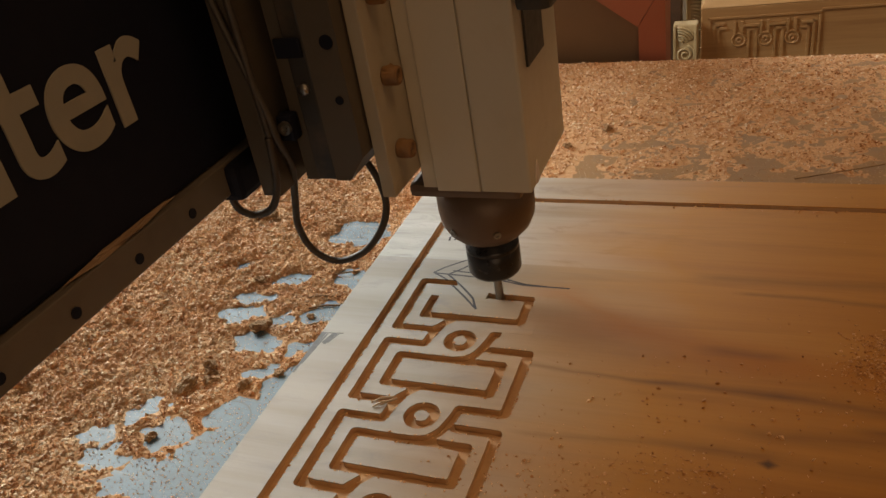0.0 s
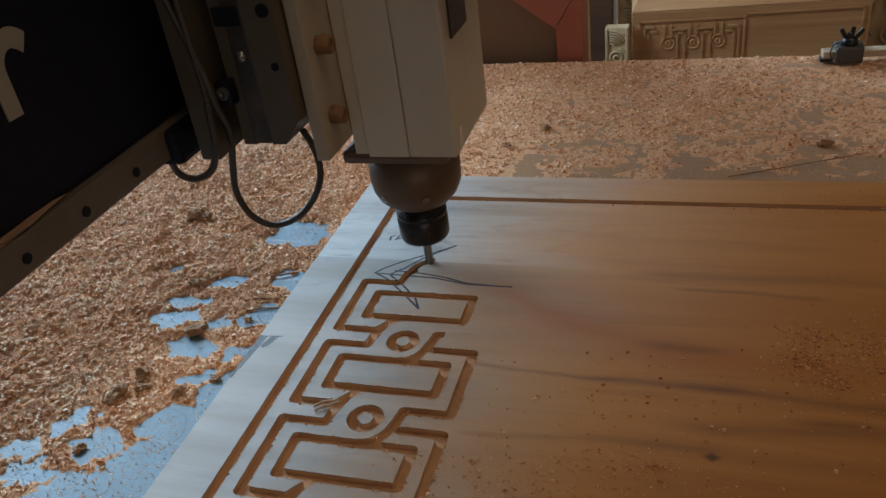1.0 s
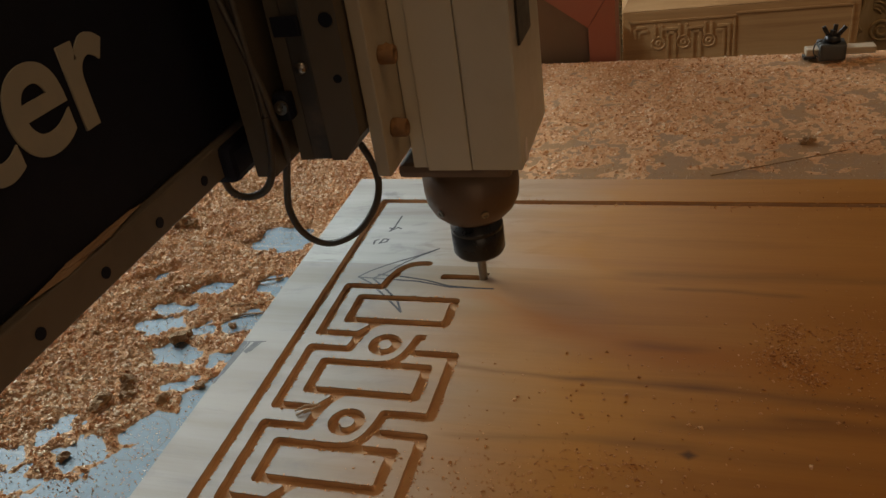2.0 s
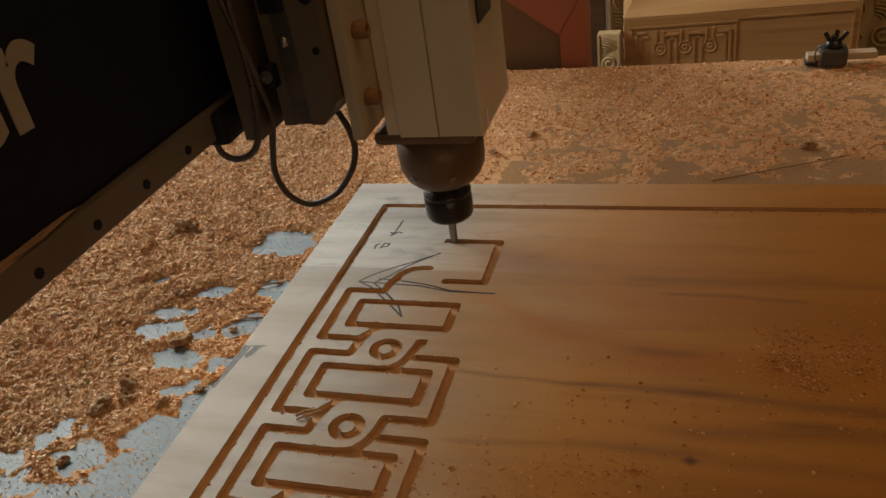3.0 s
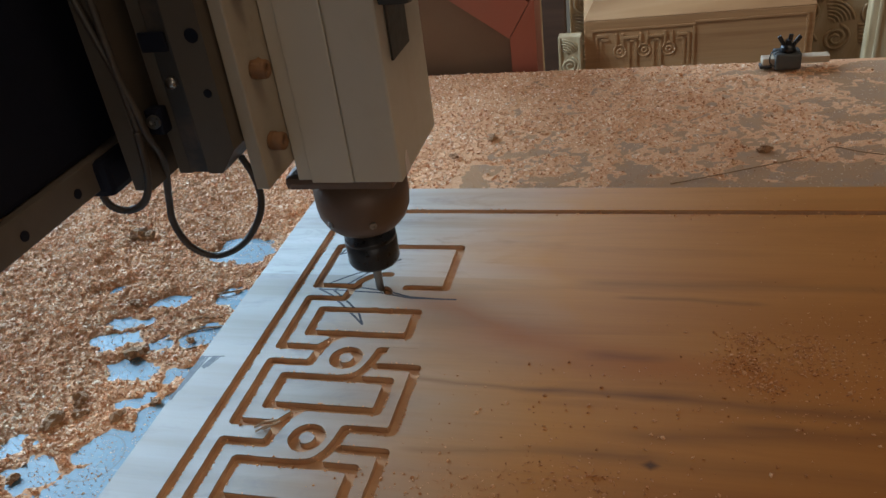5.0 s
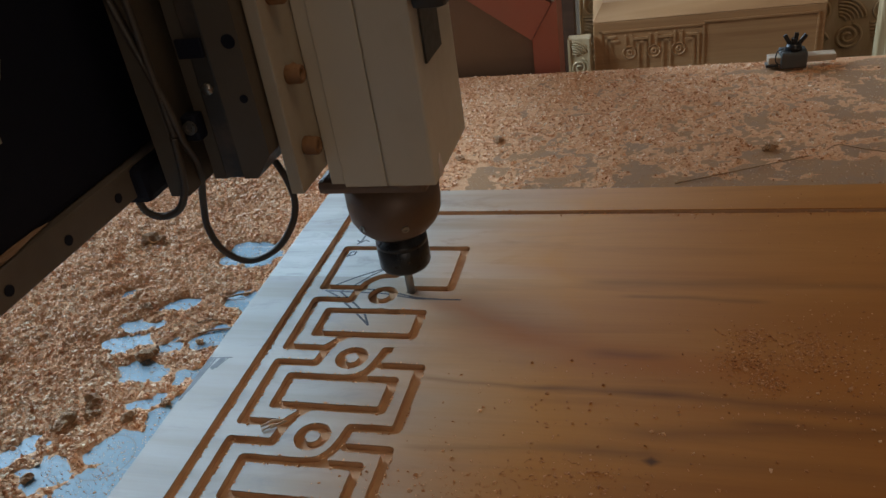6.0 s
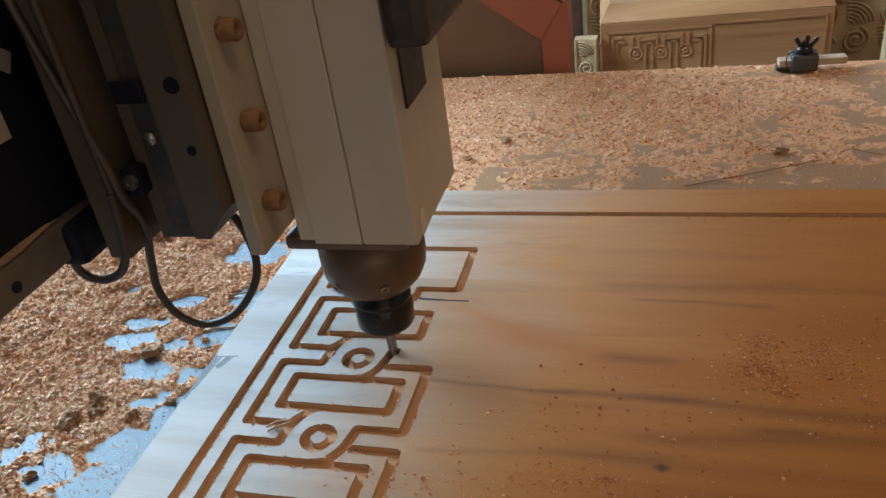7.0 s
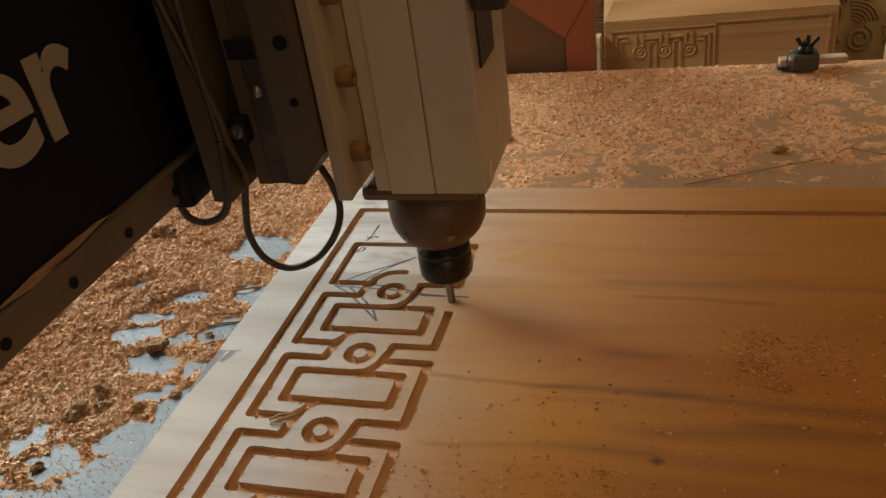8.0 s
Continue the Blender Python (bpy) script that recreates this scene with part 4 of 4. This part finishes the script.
def build_gantry():
    g = thing("router_gantry", pose(-0.17, 0, 0), "black router gantry beam with cream lettering on orange uprights", "machine gantry")
    # above the view the beam is made tall, to shade the board's right
    part("beam", boxed(BEAM_X - 0.062, BEAM_X - 0.004, -0.85, 0.95, BEAM_Z + 0.018, BEAM_Z + 0.40, bevel=0.003), M_BLACK, g)
    rail = part("lower_rail", boxed(BEAM_X - 0.03, BEAM_X, -0.85, 0.95, BEAM_Z, BEAM_Z + 0.0175, bevel=0.001), M_RAIL, g, "dark steel linear rail")
    # bolt holes drawn as black discs, their dark put into the colour
    for i in range(38):
        y = -0.80 + 0.0412 * i
        bm = lathe([(0, 0.0), (0.0026, 0.0), (0.0026, 0.0006), (0, 0.0006)], 16, None, pose(BEAM_X, y + 0.038, BEAM_Z + 0.0072, 0, 90, 0))
        part("rail_hole", bm, M_BLACK, rail)
    bm = lump(bmesh.new(), (0, 0, 0), 0.004, 81, 0.4)
    bmesh.ops.scale(bm, vec=(0.8, 9.0, 1.0), verts=bm.verts[:])
    bmesh.ops.translate(bm, vec=(BEAM_X - 0.0035, 0.228, BEAM_Z + 0.0185), verts=bm.verts[:])
    part("ledge_dust", bm, M_TAN, g, "brown dust settled on the rail")
    # lettering on the beam's face
    cu = bpy.data.curves.new("lettering", "FONT")
    cu.body, cu.size, cu.extrude, cu.offset, cu.space_character = "Router", 0.072, 0.0004, 0.0012, 0.98
    tmp = bpy.data.objects.new("lettering", cu)
    scene.collection.objects.link(tmp)
    bpy.context.view_layer.update()
    me = bpy.data.meshes.new_from_object(tmp.evaluated_get(bpy.context.evaluated_depsgraph_get()))
    bpy.data.objects.remove(tmp)
    xs = [v.co.x for v in me.vertices]
    me.transform(pose(0, 0, 0, 90, 0, 90) @ Matrix.Translation((-max(xs), 0, 0)))
    me.materials.clear()
    me.materials.append(M_LETTER)
    let = new("lettering", me)
    let.parent = g
    let.location = (BEAM_X - 0.0034, 0.277, BEAM_Z + 0.062)
    let["label"] = "cream sans-serif word on the black beam"
    # far upright: brown plate with folded orange edges
    def upright(y, s):
        part("upright_plate", prism(bmesh.new(), [(-0.36, -0.30), (0.018, -0.30), (0.018, 0.020), (-0.16, 0.15), (-0.36, 0.15)], y + 0.012, y + 0.03), M_TAN, g, "dusty brown side plate")
        part("upright_edge", prism(bmesh.new(), [(0.019, -0.30), (0.049, -0.30), (0.049, 0.070), (0.044, 0.060), (0.019, 0.020)], y, y + 0.05), M_ORANGE, g, "orange painted edge")
        part("upright_brace", prism(bmesh.new(), [(0.0185, 0.0205), (0.0435, 0.0605), (-0.08, 0.150), (-0.16, 0.150)], y - 0.003, y + 0.047), M_ORANGE, g, "orange painted sloping edge")
        part("upright_sticker", prism(bmesh.new(), [(0.030, 0.071), (0.047, 0.062), (0.050, 0.074), (0.020, 0.098)], y - 0.001, y + 0.03), M_PALE, g, "pale worn label")
    upright(0.905, 1)
    upright(-0.96, -1)
    return g


# ---------------------------------------------------------------- carriage on the beam
def build_carriage():
    c = thing("tool_carriage", pose(-0.17, 0.40, 0), "grimy steel tool carriage with rails and corrugated cable", "machine carriage")
    H = 0.46
    part("back_plate", boxed(-0.0885, -0.077, -0.094, 0.09, 0.125, H, bevel=0.001), M_PLATE, c)
    part("beam_slide", boxed(-0.1025, -0.089, -0.070, 0.085, 0.136, H, bevel=0.001), M_BLACK, c)
    # filler for the recess between plates, its shade put into dark steel
    part("dark_recess", boxed(-0.0765, -0.069, -0.066, 0.085, 0.128, H, bevel=0.001), M_DARKSTEEL, c)
    part("thin_plate", boxed(-0.0685, -0.0600, -0.080, 0.085, 0.128, H, bevel=0.001), M_PLATE, c)
    part("guide_rail", boxed(-0.0595, -0.0485, -0.083, 0.085, 0.130, H, bevel=0.001), M_DARKSTEEL, c, "dark steel guide rail")
    bm = prism(bmesh.new(), [(-0.048, 0.130), (-0.040, 0.130), (-0.0300, 0.143), (-0.0300, H), (-0.048, H)], -0.084, 0.09)
    saddle = part("saddle_plate", bm, M_PLATE, c)
    # holes are flat discs; the shade inside is painted black
    for z, r in ((0.174, 0.0022), (0.203, 0.0036), (0.245, 0.0036), (0.287, 0.0036), (0.329, 0.0036), (0.371, 0.0036)):
        part("bolt_hole", lathe([(0, 0), (r, 0), (r, 0.0006), (0, 0.0006)], 16, None, pose(-0.0355, -0.084, z, 90, 0, 0)), M_BLACK, saddle)
    for z0, z1 in ((0.196, 0.206), (0.30, 0.312)):
        part("rail_stop", boxed(-0.064, -0.0495, -0.0855, -0.0835, z0, z1, bevel=0.001), M_BLACK, c)
    bm = boxed(-0.072, -0.063, -0.089, -0.0805, 0.154, 0.168, bevel=0.002)
    cb = part("cable_clamp", bm, M_BLACK, c)
    part("clamp_screw", lathe([(0, 0), (0.0036, 0), (0.0036, 0.002), (0.0018, 0.002), (0.0018, 0.0008), (0, 0.0008)], 16, None, pose(-0.0668, -0.089, 0.162, 90, 0, 0)), M_STEEL, cb)
    part("rail_screw", lathe([(0, 0), (0.003, 0), (0.003, 0.002), (0, 0.0026)], 14, None, pose(-0.054, -0.083, 0.180, 90, 0, 0)), M_STEEL, c, "", True)
    part("connector_box", boxed(-0.116, -0.096, -0.1015, -0.060, 0.1245, 0.145, bevel=0.004), M_BLACK, c)
    run = smooth_path([(-0.104, -0.090, 0.34), (-0.092, -0.094, 0.27), (-0.083, -0.096, 0.227), (-0.0715, -0.096, 0.177), (-0.0700, -0.0945, 0.158), (-0.0745, -0.082, 0.137), (-0.083, -0.076, 0.112), (-0.0870, -0.074, 0.094), (-0.0835, -0.071, 0.0765),
                       (-0.071, -0.068, 0.068), (-0.053, -0.066, 0.0745), (-0.040, -0.064, 0.089), (-0.0350, -0.062, 0.103), (-0.037, -0.060, 0.116), (-0.044, -0.056, 0.127)], 12)
    part("cable", sweep(resample(run, 0.0009), 0.0022, 10, None, 0.20), M_CABLE, c, "dark corrugated cable hanging in a loop", True)
    run = smooth_path([(-0.0725, -0.0975, 0.160), (-0.0760, -0.0965, 0.135), (-0.083, -0.0965, 0.1200), (-0.095, -0.0965, 0.1145), (-0.104, -0.0975, 0.118), (-0.106, -0.099, 0.128)], 12)
    part("short_cable", sweep(resample(run, 0.0009), 0.0022, 10, None, 0.20), M_CABLE, c, "", True)
    run = smooth_path([(-0.078, -0.090, 0.42), (-0.0775, -0.094, 0.30), (-0.0745, -0.096, 0.22), (-0.0725, -0.0965, 0.160)], 12)
    part("riser_cable", sweep(resample(run, 0.0009), 0.0022, 10, None, 0.20), M_CABLE, c, "", True)
    return c


def build_spindle():
    s = thing("router_spindle", pose(-0.17, 0.40, 0), "cream router spindle with black collet nut and cutter", "router spindle")
    H = 0.46
    plate = part("mount_plate", boxed(-0.0290, -0.0212, -0.074, 0.074, 0.115, H, bevel=0.0010), M_MOUNT, s)
    for k, z in enumerate((0.137, 0.177, 0.2175, 0.258, 0.2985, 0.339)):
        b = lathe([(0, 0), (0.0048, 0), (0.0050, 0.001), (0.0050, 0.0072), (0.0044, 0.0082), (0.0024, 0.0082), (0.0024, 0.004), (0, 0.004)], 18, None, pose(-0.0212, -0.060, z, 0, 90, 0))
        lump(b, (-0.0180, -0.0610, z + 0.0022), 0.0042, 60 + k, 0.8)
        part("mount_bolt", b, M_BOLT, plate, "sawdust-caked socket bolt", True)
    part("housing_side", boxed(-0.0208, -0.012, -0.040, 0.038, 0.103, H, bevel=0.0010), M_CREAM, s)
    part("housing_front", boxed(-0.0117, 0.0138, -0.0418, 0.038, 0.102, H, bevel=0.0008), M_CREAM, s)
    hs = part("housing", boxed(0.0141, 0.043, -0.0420, 0.038, 0.102, H, bevel=0.0016), M_CREAM, s)
    bm = prism(bmesh.new(), [(-0.029, 0.168), (0.004, 0.168), (0.004, 0.240), (-0.029, 0.240)], 0.0, 0.0012)
    p = part("name_plate", bm, M_DARKSTEEL, hs, "dark plate without readable text")
    p.matrix_basis = pose(0.0444, 0, 0.0, 0, 0, 90)
    bm = prism(bmesh.new(), [(-0.034, 0.1035), (-0.026, 0.1035), (-0.029, 0.116), (-0.033, 0.112)], 0.0, 0.0006)
    p = part("scuff_mark", bm, M_PALE, hs, "pale chipped paint")
    p.matrix_basis = pose(0.0438, 0, 0.0, 0, 0, 90)
    part("terminal_box", boxed(0.0445, 0.063, -0.046, 0.03, 0.200, 0.30, bevel=0.005), M_DARKSTEEL, s, "black terminal box")
    part("top_flange", boxed(-0.034, 0.034, -0.034, 0.034, 0.0925, 0.1015, bevel=0.004), M_BROWN, s)
    part("bearing_cap", lathe([(0, 0.092), (0.0300, 0.092), (0.0300, 0.071), (0.0292, 0.064), (0.0262, 0.0575), (0.0215, 0.0525), (0.0170, 0.0505), (0, 0.0505)], 56), M_BROWN, s, "dusty brown rounded nose", True)
    for a in (-62, -118, 62, 118):
        x, y = 0.0298 * math.cos(radians(a)), 0.0298 * math.sin(radians(a))
        part("cap_screw", lathe([(0, 0.0), (0.0024, 0.0), (0.0024, 0.0014), (0.0012, 0.0014), (0.0012, 0.0006), (0, 0.0006)], 12, None, pose(x * 0.965, y * 0.965, 0.0645, 0, 100, a)), M_STEEL, s, "bright recessed screw")
    nut = lathe([(0, 0.0500), (0.0143, 0.0500), (0.0143, 0.0452), (0.0170, 0.0440), (0.0172, 0.0415), (0.0166, 0.0408), (0.0166, 0.0400), (0.0172, 0.0393), (0.0172, 0.0255), (0.0160, 0.0232), (0.0125, 0.0224), (0.0045, 0.0224), (0, 0.0224)], 48)
    part("collet_nut", nut, M_NUT, s, "black steel collet nut", True)
    bit = lathe([(0, 0.0224), (0.0030, 0.0224), (0.0030, 0.010), (0.0028, 0.0), (0.0027, -DEPTH + 0.0003), (0, -DEPTH + 0.0003)], 20)
    part("cutter", bit, M_STEEL, s, "straight steel cutter", True)
    return s


# ---------------------------------------------------------------- carved timber behind the bed
BACK_Y = 2.0


def spiral(cx, cz, r, turns, a0, sgn=1, n=40):
    return [(cx + r * (1 - 0.82 * i / n) * math.cos(a0 + sgn * turns * 2 * math.pi * i / n), -0.004, cz + r * (1 - 0.82 * i / n) * math.sin(a0 + sgn * turns * 2 * math.pi * i / n)) for i in range(n + 1)]


def leaf_fan(bm, cx, cz, r, a0, a1, n, thick):
    """A fan of nested curved ribs, each thinner towards the middle."""
    for k in range(n):
        q = r * (1 - k / (n + 0.6))
        pts = [(cx + q * math.cos(a0 + (a1 - a0) * i / 12), -0.001 - 0.004 * math.sin(math.pi * i / 12), cz + q * math.sin(a0 + (a1 - a0) * i / 12)) for i in range(13)]
        sweep(pts, thick * (1 - 0.4 * k / n), 6, bm)


def build_carved_board(name, x0, x1, y, z0, z1, seed, label, r=0.036, low=None):
    """A plank with rows of volutes and leaf fans standing out of its face."""
    t = thing(name, pose(x0, y, z0), label, "carved board")
    w, h = x1 - x0, z1 - z0
    part("plank", boxed(0, w, 0, 0.035, 0, h, bevel=0.004), M_CARVED, t)
    for ex in (0.0045, w - 0.0045):
        part("edge_bead", boxed(ex - 0.003, ex + 0.003, -0.006, -0.0005, 0, h, bevel=0.0015), M_CARVED, t)
    rnd = random.Random(seed)
    cols = max(1, int(w / (2.05 * r)))
    z, k = h - r * 1.1, 0
    while z > (r if low is None else low - z0):
        for c in range(cols):
            cx, s = w * (c + 0.5) / cols, -1 if (k + c) % 2 else 1
            bm = bmesh.new()
            if (k + c) % 2:
                sweep(spiral(cx, z, r * 0.92, 2.1, rnd.uniform(0.6, 1.4), s, 56), r * 0.105, 6, bm)
            else:
                a = rnd.uniform(-0.3, 0.3)
                leaf_fan(bm, cx - s * r * 0.55, z - r * 0.75, r * 1.6, (0.1 + a) if s > 0 else (math.pi - 0.1 + a), 1.75 if s > 0 else 1.4, 6, r * 0.095)
            part("scroll", bm, M_CARVED, t, "", True)
        z -= r * 1.75
        k += 1
    return t


def build_background():
    # cabinet front with bevelled top and fret carving
    cab = thing("carved_cabinet", pose(0, BACK_Y + 0.03, 0, 0, 0, 4), "orange varnished timber cabinet front with carved fret panel", "cabinet")
    x0, x1, zt = -0.168, 0.380, -0.292
    part("cabinet_front", boxed(x0, x1, 0.0, 0.30, FLOOR_Z, zt, bevel=0.003), M_CABINET, cab)
    bm = bmesh.new()
    a = [(x0, 0, zt), (x1, 0, zt), (x1, 0.30, zt), (x0, 0.30, zt)]
    b = [(x0 + 0.025, 0.05, zt + 0.035), (x1 - 0.01, 0.05, zt + 0.035), (x1 - 0.01, 0.30, zt + 0.035), (x0 + 0.025, 0.30, zt + 0.035)]
    va, vb = [bm.verts.new(p) for p in a], [bm.verts.new(p) for p in b]
    for i in range(4):
        bm.faces.new((va[i], va[(i + 1) % 4], vb[(i + 1) % 4], vb[i]))
    bm.faces.new(vb)
    bm.faces.new(va[::-1])
    bmesh.ops.translate(bm, verts=bm.verts[:], vec=(0, 0, 0.001))
    part("cabinet_top", bm, M_CABINET, cab)
    u = 0.00063
    fx = x0 + 0.019

    def bar(ax, az, bx, bz, w=0.0028):
        """One bar of the fret: steps from the panel's left edge and down from the cabinet's edge."""
        ax, bx, az, bz = fx + ax * u, fx + bx * u, zt - az * u, zt - bz * u
        return box(bmesh.new(), min(ax, bx) - w, max(ax, bx) + w, -0.0036, -0.0003, min(az, bz) - w, max(az, bz) + w)

    for ax, az, bx, bz in ((0, 40, 0, 240), (0, 40, 394, 52), (394, 52, 394, 240)):
        part("panel_bead", bar(ax, az, bx, az, 0.0022) if ax != bx else bar(ax, az, bx, bz, 0.0022), M_CABINET, cab)
    part("panel_bead", bar(402, 30, 812, 30, 0.0022), M_CABINET, cab)
    part("panel_bead", bar(812, 30, 812, 240, 0.0022), M_CABINET, cab)
    for ax, az, bx, bz in ((18, 62, 18, 240), (18, 62, 52, 62), (34, 80, 34, 240), (34, 80, 62, 80), (374, 74, 374, 240), (336, 74, 374, 74), (356, 92, 356, 240), (330, 92, 356, 92)):
        part("fret_bar", bar(ax, az, bx, bz), M_CABINET, cab)
    for k in range(3):
        cx = 110 + 95 * k
        for dx in (-16, 10):
            part("fret_stem", bar(cx + dx, 62, cx + dx, 104), M_CABINET, cab)
        bm = bmesh.new()
        ring = lambda r: [(fx + cx * u + r * math.cos(a * 0.2618), -0.0006, zt - 130 * u + r * math.sin(a * 0.2618)) for a in range(25)]
        sweep(ring(0.0155), 0.0024, 6, bm)
        sweep(ring(0.0055), 0.0024, 6, bm)
        part("fret_circle", bm, M_CABINET, cab, "", True)
        if k < 2:
            for ax, az, bx, bz in ((cx + 20, 74, cx + 68, 74), (cx + 34, 90, cx + 62, 90), (cx + 34, 90, cx + 34, 240), (cx + 62, 90, cx + 62, 240)):
                part("fret_bar", bar(ax, az, bx, bz), M_CABINET, cab)
    # panel added behind the posts to make the gap between them dark
    dark = thing("dark_gap_panel", pose(0, BACK_Y + 0.25, 0), "dark brown timber panel added to fill the dark gap behind the posts", "door leaf")
    part("gap_panel", boxed(-0.62, -0.237, 0.0, 0.04, FLOOR_Z, 0.6, bevel=0.003), M_GAP_DARK, dark)
    # carved posts and boards
    build_carved_board("carved_post", -0.365, -0.270, BACK_Y - 0.02, FLOOR_Z, -0.02, 1, "raw timber post carved with scrolls", 0.043, -0.55)
    build_carved_board("carved_plinth", -0.230, -0.172, BACK_Y - 0.02, FLOOR_Z, -0.316, 2, "short carved raw timber plinth beside the cabinet", 0.026, -0.55)
    build_carved_board("carved_backboard", -0.235, 0.62, BACK_Y + 0.36, FLOOR_Z, -0.08, 3, "raw timber headboard carved with scrolling leaves", 0.040, -0.50)
    post = thing("plain_post", pose(0.482, BACK_Y - 0.01, FLOOR_Z), "pale plain timber post with a beaded edge", "timber post")
    part("post_plank", boxed(0, 0.085, 0, 0.04, 0, 0.82, bevel=0.004), M_CARVED, post)
    for x in (0.020, 0.060):
        part("post_bead", boxed(x - 0.004, x + 0.004, -0.005, -0.0004, 0, 0.82, bevel=0.002), M_CARVED, post)


# ---------------------------------------------------------------- motion
# cutter's place: seconds, x, y, lift
TOOL = [(0.0, -0.1700, 0.4013, 0.0), (0.18, -0.1925, 0.4013, 0.0), (0.36, -0.2150, 0.4013, 0.0), (0.41, -0.2090, 0.4080, 0.005), (0.45, -0.2045, 0.4140, 0.0), (0.50, -0.2038, 0.4190, 0.0),
        (0.75, -0.1995, 0.4315, 0.0), (1.0, -0.1905, 0.4405, 0.0), (1.16, -0.1800, 0.4437, 0.0), (1.30, -0.1760, 0.4400, 0.006), (1.5, -0.1640, 0.4300, 0.006),
        (1.62, -0.1640, 0.4288, 0.001), (1.70, -0.1605, 0.4285, 0.0), (2.0, -0.1362, 0.4285, 0.0), (2.25, -0.1362, 0.4460, 0.0), (2.67, -0.1362, 0.4805, 0.0), (2.8, -0.1510, 0.4805, 0.0), (3.0, -0.1707, 0.4805, 0.0),
        (3.5, -0.2245, 0.4805, 0.0), (3.58, -0.2290, 0.4790, 0.0), (4.0, -0.2290, 0.4400, 0.0), (4.16, -0.2290, 0.4285, 0.0), (4.5, -0.2010, 0.4285, 0.0), (4.56, -0.1985, 0.4290, 0.0),
        (4.68, -0.1900, 0.4260, 0.006), (4.85, -0.1746, 0.4200, 0.0), (5.0, -0.1820, 0.4274, 0.0), (5.15, -0.1894, 0.4200, 0.0), (5.3, -0.1820, 0.4126, 0.0), (5.45, -0.1746, 0.4200, 0.0),
        (5.6, -0.1690, 0.4240, 0.006), (5.8, -0.1625, 0.4285, 0.001), (6.0, -0.1630, 0.4250, 0.0), (6.3, -0.1680, 0.4090, 0.0), (6.5, -0.1770, 0.4017, 0.0), (6.6, -0.1770, 0.3980, 0.006),
        (6.9, -0.1640, 0.3640, 0.006), (7.0, -0.1620, 0.3617, 0.0), (7.3, -0.1362, 0.3617, 0.0), (7.5, -0.1362, 0.3730, 0.0), (8.0, -0.1375, 0.4120, 0.0)]


def motions():
    walk(gantry, [(t, pose(x, 0, 0)) for t, x, y, z in TOOL])
    walk(carriage, [(t, pose(x, y, 0)) for t, x, y, z in TOOL])
    walk(spindle, [(t, pose(x, y, z)) for t, x, y, z in TOOL])
    for ob, z, t in SLICES:
        up, down = pose(0, 0, z), pose(0, 0, z - DEPTH + 0.0004)
        t = max(t, 0.0)
        rows = [(0.0, up)] if t > 0.05 else []
        if t > 0.12:
            rows.append((t - 0.04, up))
        rows += [(max(t + 0.03, 0.0) if t > 0.05 else 0.0, down), (8.0, down)] if t < 7.9 else [(8.0, up)]
        walk(ob, rows)


build_room()
build_bed()
board = build_board()
build_slices(board)
gantry = build_gantry()
carriage = build_carriage()
spindle = build_spindle()
build_bed_clutter()
build_background()
build_dust()
build_chips()
motions()
